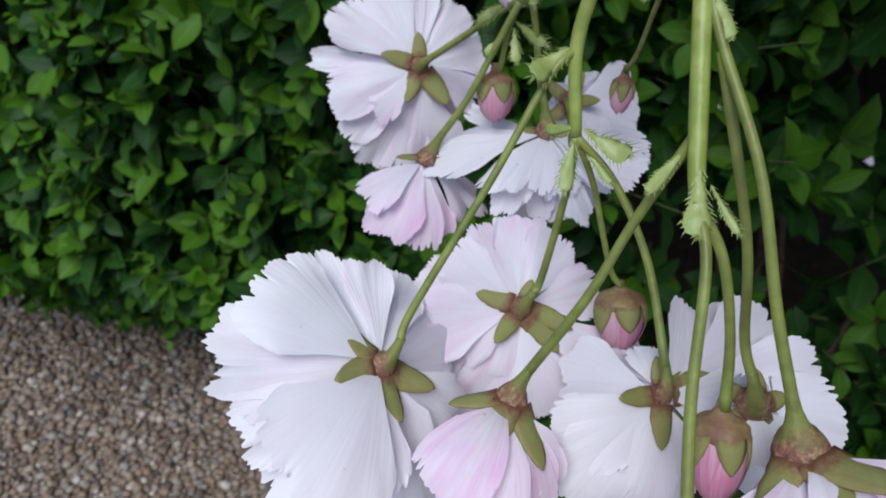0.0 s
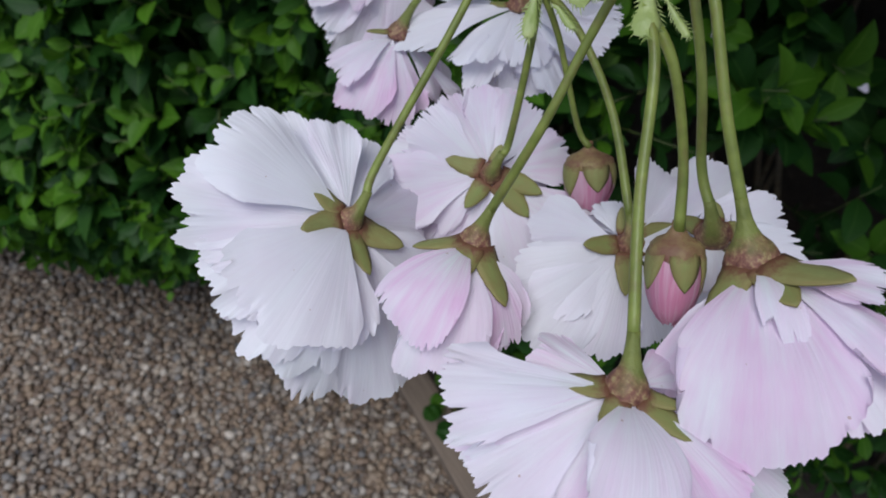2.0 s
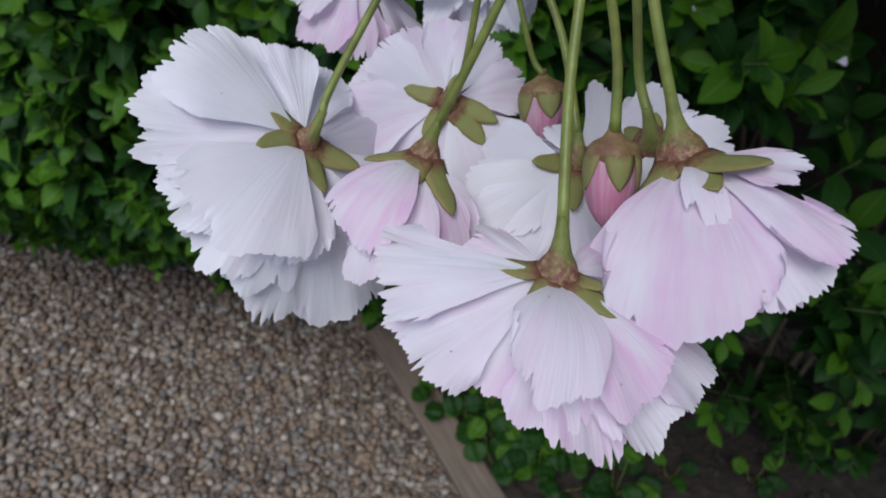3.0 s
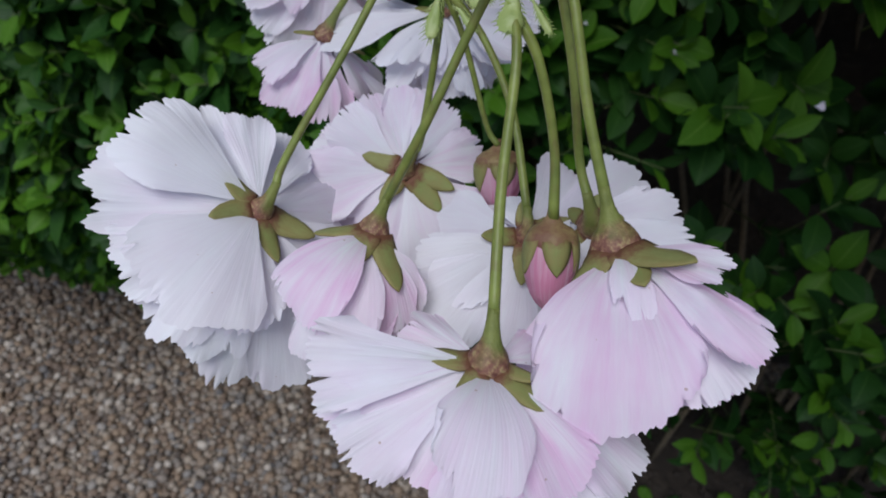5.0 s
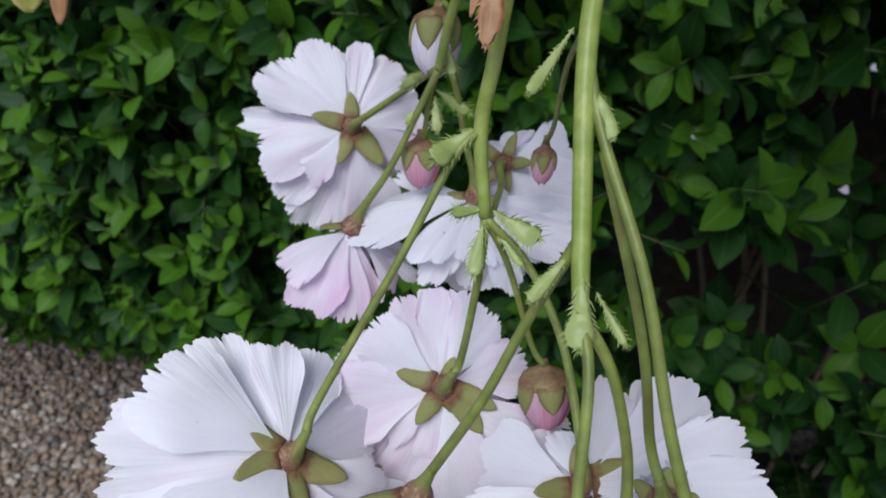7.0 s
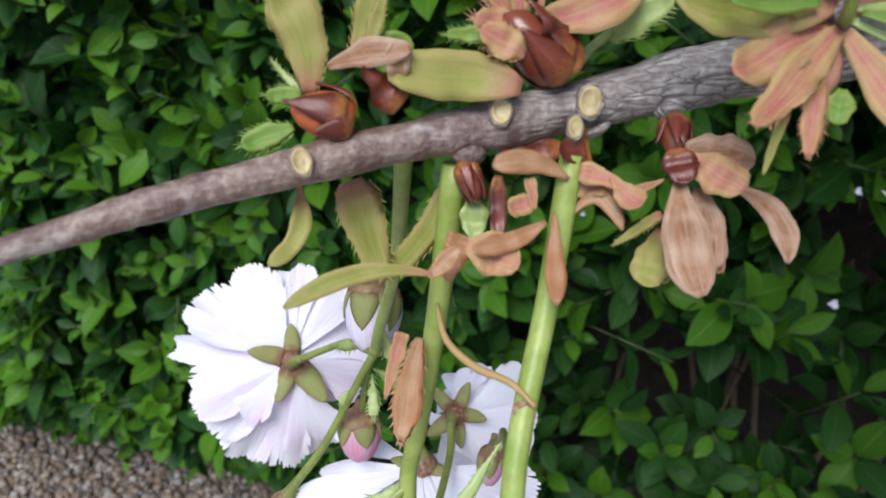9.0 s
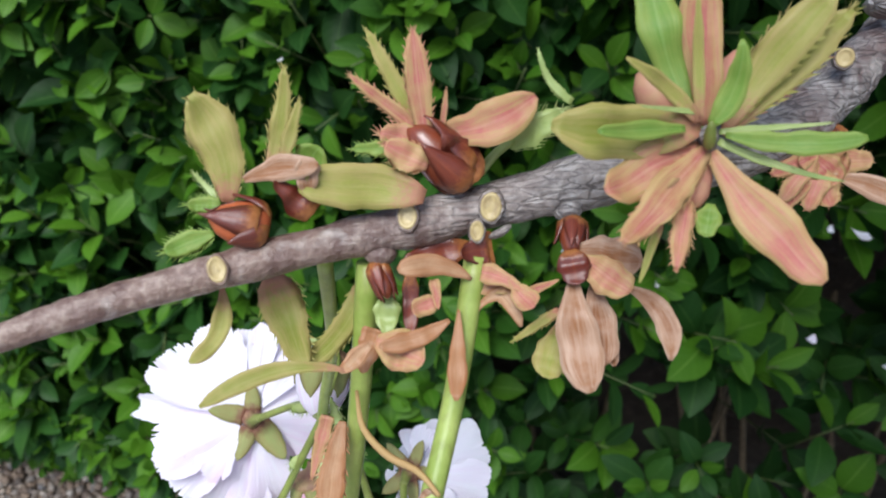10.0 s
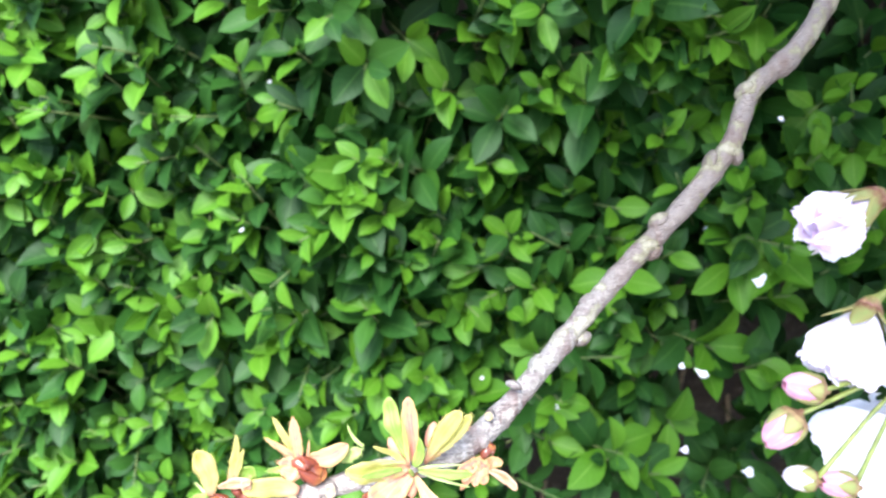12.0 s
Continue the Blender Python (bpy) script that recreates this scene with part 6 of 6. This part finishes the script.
strap("bract", branch, (0.0419, 0.0956, 1.1715), (0.0411, 0.0874, 1.1641), 0.0037, PALE, "swollen pale fringed bract", face=(-0.1923, -0.6293, 0.7530), teeth=0.25, blunt=2.2, fold=-0.3)
strap("bract", branch, (0.0290, 0.1480, 1.2022), (0.0261, 0.1431, 1.1932), 0.0024, LEAF_RED, "coral bract", face=(-0.0540, -0.9166, 0.3961), teeth=0.06)
strap("bract", branch, (0.0316, 0.1460, 1.2029), (0.0287, 0.1377, 1.1900), 0.0042, LEAF_TAN, "pale tan fringed bract", face=(-0.0756, -0.9075, 0.4133), teeth=0.16, blunt=1.2)
strap("bract", branch, (0.0179, 0.1885, 1.1602), (0.0098, 0.1981, 1.1498), 0.0026, PALE, "pale green fringed bract", face=(0.0315, -0.8718, 0.4888), teeth=0.42, blunt=2.2, fold=-0.3)
strap("bract", branch, (0.0163, 0.1827, 1.1533), (0.0118, 0.1803, 1.1488), 0.0022, PALE, "pale green fringed bract", face=(0.0323, -0.8469, 0.5308), teeth=0.27999999999999997, blunt=2.2, fold=-0.3)
strap("bract", branch, (0.0193, 0.1841, 1.1549), (0.0197, 0.1779, 1.1477), 0.0027, PALE, "pale green fringed bract", face=(0.0037, -0.8470, 0.5315), teeth=0.35, blunt=2.2, fold=-0.3)
strap("bract", branch, (0.0196, 0.1841, 1.1565), (0.0282, 0.1845, 1.1494), 0.0028, PALE, "pale green fringed bract", face=(-0.0189, -0.8558, 0.5169), teeth=0.42, blunt=2.2, fold=-0.3)
strap("bract", branch, (0.0226, 0.1848, 1.1681), (0.0239, 0.1820, 1.1618), 0.0024, PALE, "pale green fringed bract", face=(-0.0164, -0.8822, 0.4706), teeth=0.42, blunt=2.2, fold=-0.3)
strap("bract", branch, (0.0234, 0.1880, 1.1812), (0.0179, 0.1888, 1.1821), 0.0014, PALE, "pale green fringed bract", face=(-0.0028, -0.9229, 0.3850), teeth=0.7, blunt=2.2, fold=-0.3)
strap("bract", branch, (0.0445, 0.1294, 1.2066), (0.0469, 0.1292, 1.2048), 0.0019, LEAF_DRY, "tan bract tip", face=(-0.2134, -0.8997, 0.3808), teeth=0.2)
tube("bract", [(0.0344, 0.1465, 1.2095), (0.0356, 0.1407, 1.2078), (0.0394, 0.1356, 1.2075), (0.0439, 0.1321, 1.2081), (0.0469, 0.1284, 1.2075)], (0.0003, 0.0005, 0.0006, 0.0005, 0.0003), LEAF_RED, branch, "thin curved pinkish bract", 8, 16)
# dry bracts hanging from the thin end of the branch
strap("bract", branch, (-0.0400, 0.1248, 1.2206), (-0.0336, 0.1072, 1.2092), 0.0052, LEAF_OLIVE, "olive tan hanging bract", face=(0.4921, -0.8115, 0.3151), blunt=1.3)
strap("bract", branch, (-0.0377, 0.1223, 1.2176), (-0.0302, 0.1072, 1.2077), 0.0027, LEAF_TAN, "tan curled hanging bract", face=(0.4738, -0.8128, 0.3389), blunt=1.2, belly=(0.0015, 0.0005, 0.0006))
tube("spur", [(-0.0355, 0.1275, 1.2265), (-0.0388, 0.1315, 1.2254), (-0.0389, 0.1223, 1.2176)], (0.0011, 0.0009, 0.0009), BARK, branch, "thin bark spur", 8, 10)
make_bud((0.0202, 0.1978, 1.1711), (-0.0013, -0.0114, -0.0134), [(0.0223, 0.1838, 1.1701), (0.0241, 0.1912, 1.1726), (0.0221, 0.1987, 1.1737), (0.0205, 0.1986, 1.1720)], 0.0155, petals=PETAL_PINK, seed=25, wide=0.42, label="withered pale pink cherry bud with browned edges")

# ---- blossoms and buds on the further spur ----
tube("peduncle", [(0.300, 0.310, 1.400), (0.3237, 0.2843, 1.3307), (0.3394, 0.2586, 1.2494)], (0.0016, 0.0014, 0.0012), STALK, branch, "green flower-cluster stalk")
make_blossom((0.3031, 0.2768, 1.2770), (-0.8639, -0.1884, -0.4671), [(0.3394, 0.2586, 1.2494), (0.3311, 0.2633, 1.2627), (0.3228, 0.2681, 1.2701), (0.3063, 0.2775, 1.2788)], 0.036, 22, seed=31, petals=PETAL_PINK, sepal_open=30, sepal_len=0.023, bend=1.0, calyx=2.0, thick=0.0014, layers=((5, 0, 1.0), (5, -6, 0.97), (4, -14, 0.85)), label="opening pale pink cherry blossom with green sepals")
make_blossom((0.2987, 0.2522, 1.2319), (-0.4151, -0.4151, -0.8095), [(0.3394, 0.2586, 1.2494), (0.3299, 0.2572, 1.2516), (0.3204, 0.2559, 1.2478), (0.3014, 0.2532, 1.2342)], 0.039, 44, seed=32, petals=PETAL_BLUSH, sepal_open=52, sepal_len=0.022, bend=1.25, calyx=2.0, thick=0.0014, layers=((5, 0, 1.0), (6, -6, 0.97), (5, -16, 0.85)), label="swollen half-open white cherry blossom with green sepals")
make_blossom((0.3238, 0.2253, 1.1870), (-0.0403, 0.2350, -0.9712), [(0.3394, 0.2586, 1.2494), (0.3362, 0.2506, 1.2405), (0.3329, 0.2426, 1.2255), (0.3265, 0.2266, 1.1897)], 0.050, 58, seed=33, petals=PETAL_WHITE, sepal_len=0.018, calyx=1.5, label="open white double cherry blossom with fringed petals")
make_bud((0.2755, 0.2352, 1.1979), (-0.9720, 0.1719, 0.1600), [(0.3394, 0.2586, 1.2494), (0.3194, 0.2384, 1.2100), (0.2974, 0.2368, 1.2039), (0.2755, 0.2352, 1.1979)], 0.0175, petals=PETAL_ROSE, seed=41, wide=0.40, thick=0.0012)
make_bud((0.2638, 0.2306, 1.1879), (-0.7460, -0.2700, -0.6087), [(0.3394, 0.2586, 1.2494), (0.3194, 0.2384, 1.2100), (0.2916, 0.2345, 1.1989), (0.2638, 0.2306, 1.1879)], 0.0195, petals=PETAL_ROSE, seed=42, wide=0.40, thick=0.0012)
make_bud((0.2707, 0.2152, 1.1609), (-0.9664, 0.1782, 0.1851), [(0.3394, 0.2586, 1.2494), (0.3194, 0.2384, 1.2100), (0.2951, 0.2268, 1.1854), (0.2707, 0.2152, 1.1609)], 0.0140, petals=PETAL_BLUSH, seed=43, wide=0.40, thick=0.0012)
make_bud((0.2890, 0.2124, 1.1586), (-0.9774, 0.1556, 0.1432), [(0.3394, 0.2586, 1.2494), (0.3194, 0.2384, 1.2100), (0.3042, 0.2254, 1.1843), (0.2890, 0.2124, 1.1586)], 0.0160, petals=PETAL_ROSE, seed=44, wide=0.40, thick=0.0012)


# ---- fallen petals caught in the hedge and on the ground, and flecks for bright gaps ----
def fallen_petal(place, towards, size, seed, mat=PETAL_WHITE):
    rng = random.Random(seed)
    v, f = petal_data(size, radians(rng.uniform(30, 42)), rng.uniform(0.3, 0.9), 0.6, 0.05, 0.08, 0.05, rng, 12, 6)
    ob = solid("fallen_petal", v, f, mat, at=frame_of(place, towards, rng.uniform(0, 360)))
    return tagged(ob, "white petal shape, fallen on privet leaves or standing in for a bright gap", "petal", "fallen petals")


fallen_petal((0.3431, 0.4800, 1.0156), (0.2385, -0.6572, 1.1918), 0.016, 1)
fallen_petal((0.3841, 0.4923, 1.0979), (-0.6645, -0.6756, 1.1379), 0.014, 2)
fallen_petal((0.3897, 0.5144, 1.2361), (-0.2364, -0.7122, 1.0418), 0.007, 3)
fallen_petal((-0.0338, 0.7037, 1.2148), (0.5014, -0.7758, 1.0345), 0.007, 4)
fallen_petal((-0.0747, 0.6610, 1.0790), (-0.3407, -0.7379, 1.1201), 0.007, 5)
fallen_petal((0.3450, 0.4979, 0.9997), (-0.2414, -0.6786, 1.1000), 0.007, 6)
fallen_petal((0.1029, 0.6362, 0.9428), (0.3632, -0.7437, 1.1227), 0.007, 7)
fallen_petal((0.1726, 0.6097, 0.9127), (-0.5648, -0.7274, 1.1295), 0.007, 8)
fallen_petal((0.3814, 0.5783, 1.0999), (-0.2287, -0.7016, 1.0557), 0.006, 9)

# pale petal shapes added for the brightness showing through thin places of the hedge
for place_k, (px, pz) in enumerate(((0.2495, 0.9046), (0.3662, 0.8783), (0.4261, 0.8646))):
    fallen_petal((px, face_y(px, pz) + 0.025, pz), (0.3 * math.sin(2 * place_k), -0.7, 0.8), 0.008 + 0.002 * (place_k % 3), 400 + place_k, PETAL_BLUSH)


# ---- weeds in the bed ----
def weed(x, y, height, count, size, seed):
    """A low seedling with a few round leaves on thin stalks."""
    rng = random.Random(seed)
    root = new("weed")
    root.matrix_world = Matrix.Translation((x, y, 0.004))
    bpy.context.view_layer.update()
    tagged(root, "low weed with small round green leaves on bare soil", "weed", "weeds in the soil bed")
    for k in range(count):
        a = 2.4 * k + rng.uniform(-0.4, 0.4)
        out = Vector((math.cos(a), math.sin(a), 0))
        top = Vector((x, y, 0.004)) + out * size * rng.uniform(0.3, 0.8) + Vector((0, 0, height * rng.uniform(0.5, 1.0)))
        tube("stem", [(x, y, 0.0), tuple((Vector((x, y, 0)) + top) / 2 + out * 0.004), tuple(top)], (0.0011, 0.0009, 0.0007), STALK, root, "", 6, 6)
        end = top + out * size + Vector((0, -0.2 * size, rng.uniform(-0.25, 0.15) * size))
        strap("leaf", root, top, end, size * rng.uniform(0.75, 0.95), HEDGE_TIP if k % 2 else HEDGE_LEAF, belly=(0, 0, 0.1 * size), face=(0, -0.4, 0.9), fold=0.12, blunt=1.0, n=9)


weed(0.207, 0.625, 0.056, 4, 0.049, 60)
weed(0.293, 0.580, 0.048, 3, 0.052, 61)
weed(0.105, 0.650, 0.048, 5, 0.035, 62)
weed(0.082, 0.736, 0.064, 5, 0.038, 63)
weed(0.150, 0.697, 0.064, 5, 0.041, 64)
weed(0.422, 0.567, 0.048, 3, 0.029, 65)
weed(0.569, 0.554, 0.048, 4, 0.032, 66)
weed(0.228, 0.548, 0.032, 3, 0.052, 67)
weed(0.022, 0.790, 0.048, 4, 0.032, 68)
weed(0.679, 0.607, 0.064, 5, 0.035, 69)
weed(0.045, 0.803, 0.080, 6, 0.043, 70)
weed(0.075, 0.680, 0.080, 6, 0.041, 71)
weed(0.112, 0.599, 0.080, 6, 0.043, 72)
weed(0.166, 0.761, 0.096, 6, 0.043, 73)
weed(0.181, 0.570, 0.080, 5, 0.043, 74)
weed(0.259, 0.625, 0.080, 6, 0.041, 75)
weed(0.321, 0.539, 0.080, 6, 0.041, 76)
weed(0.128, 0.680, 0.096, 6, 0.043, 77)
weed(0.011, 0.731, 0.064, 5, 0.038, 78)
weed(0.178, 0.649, 0.096, 6, 0.043, 79)
weed(0.000, 0.860, 0.080, 6, 0.043, 80)
weed(0.103, 0.816, 0.096, 6, 0.043, 81)
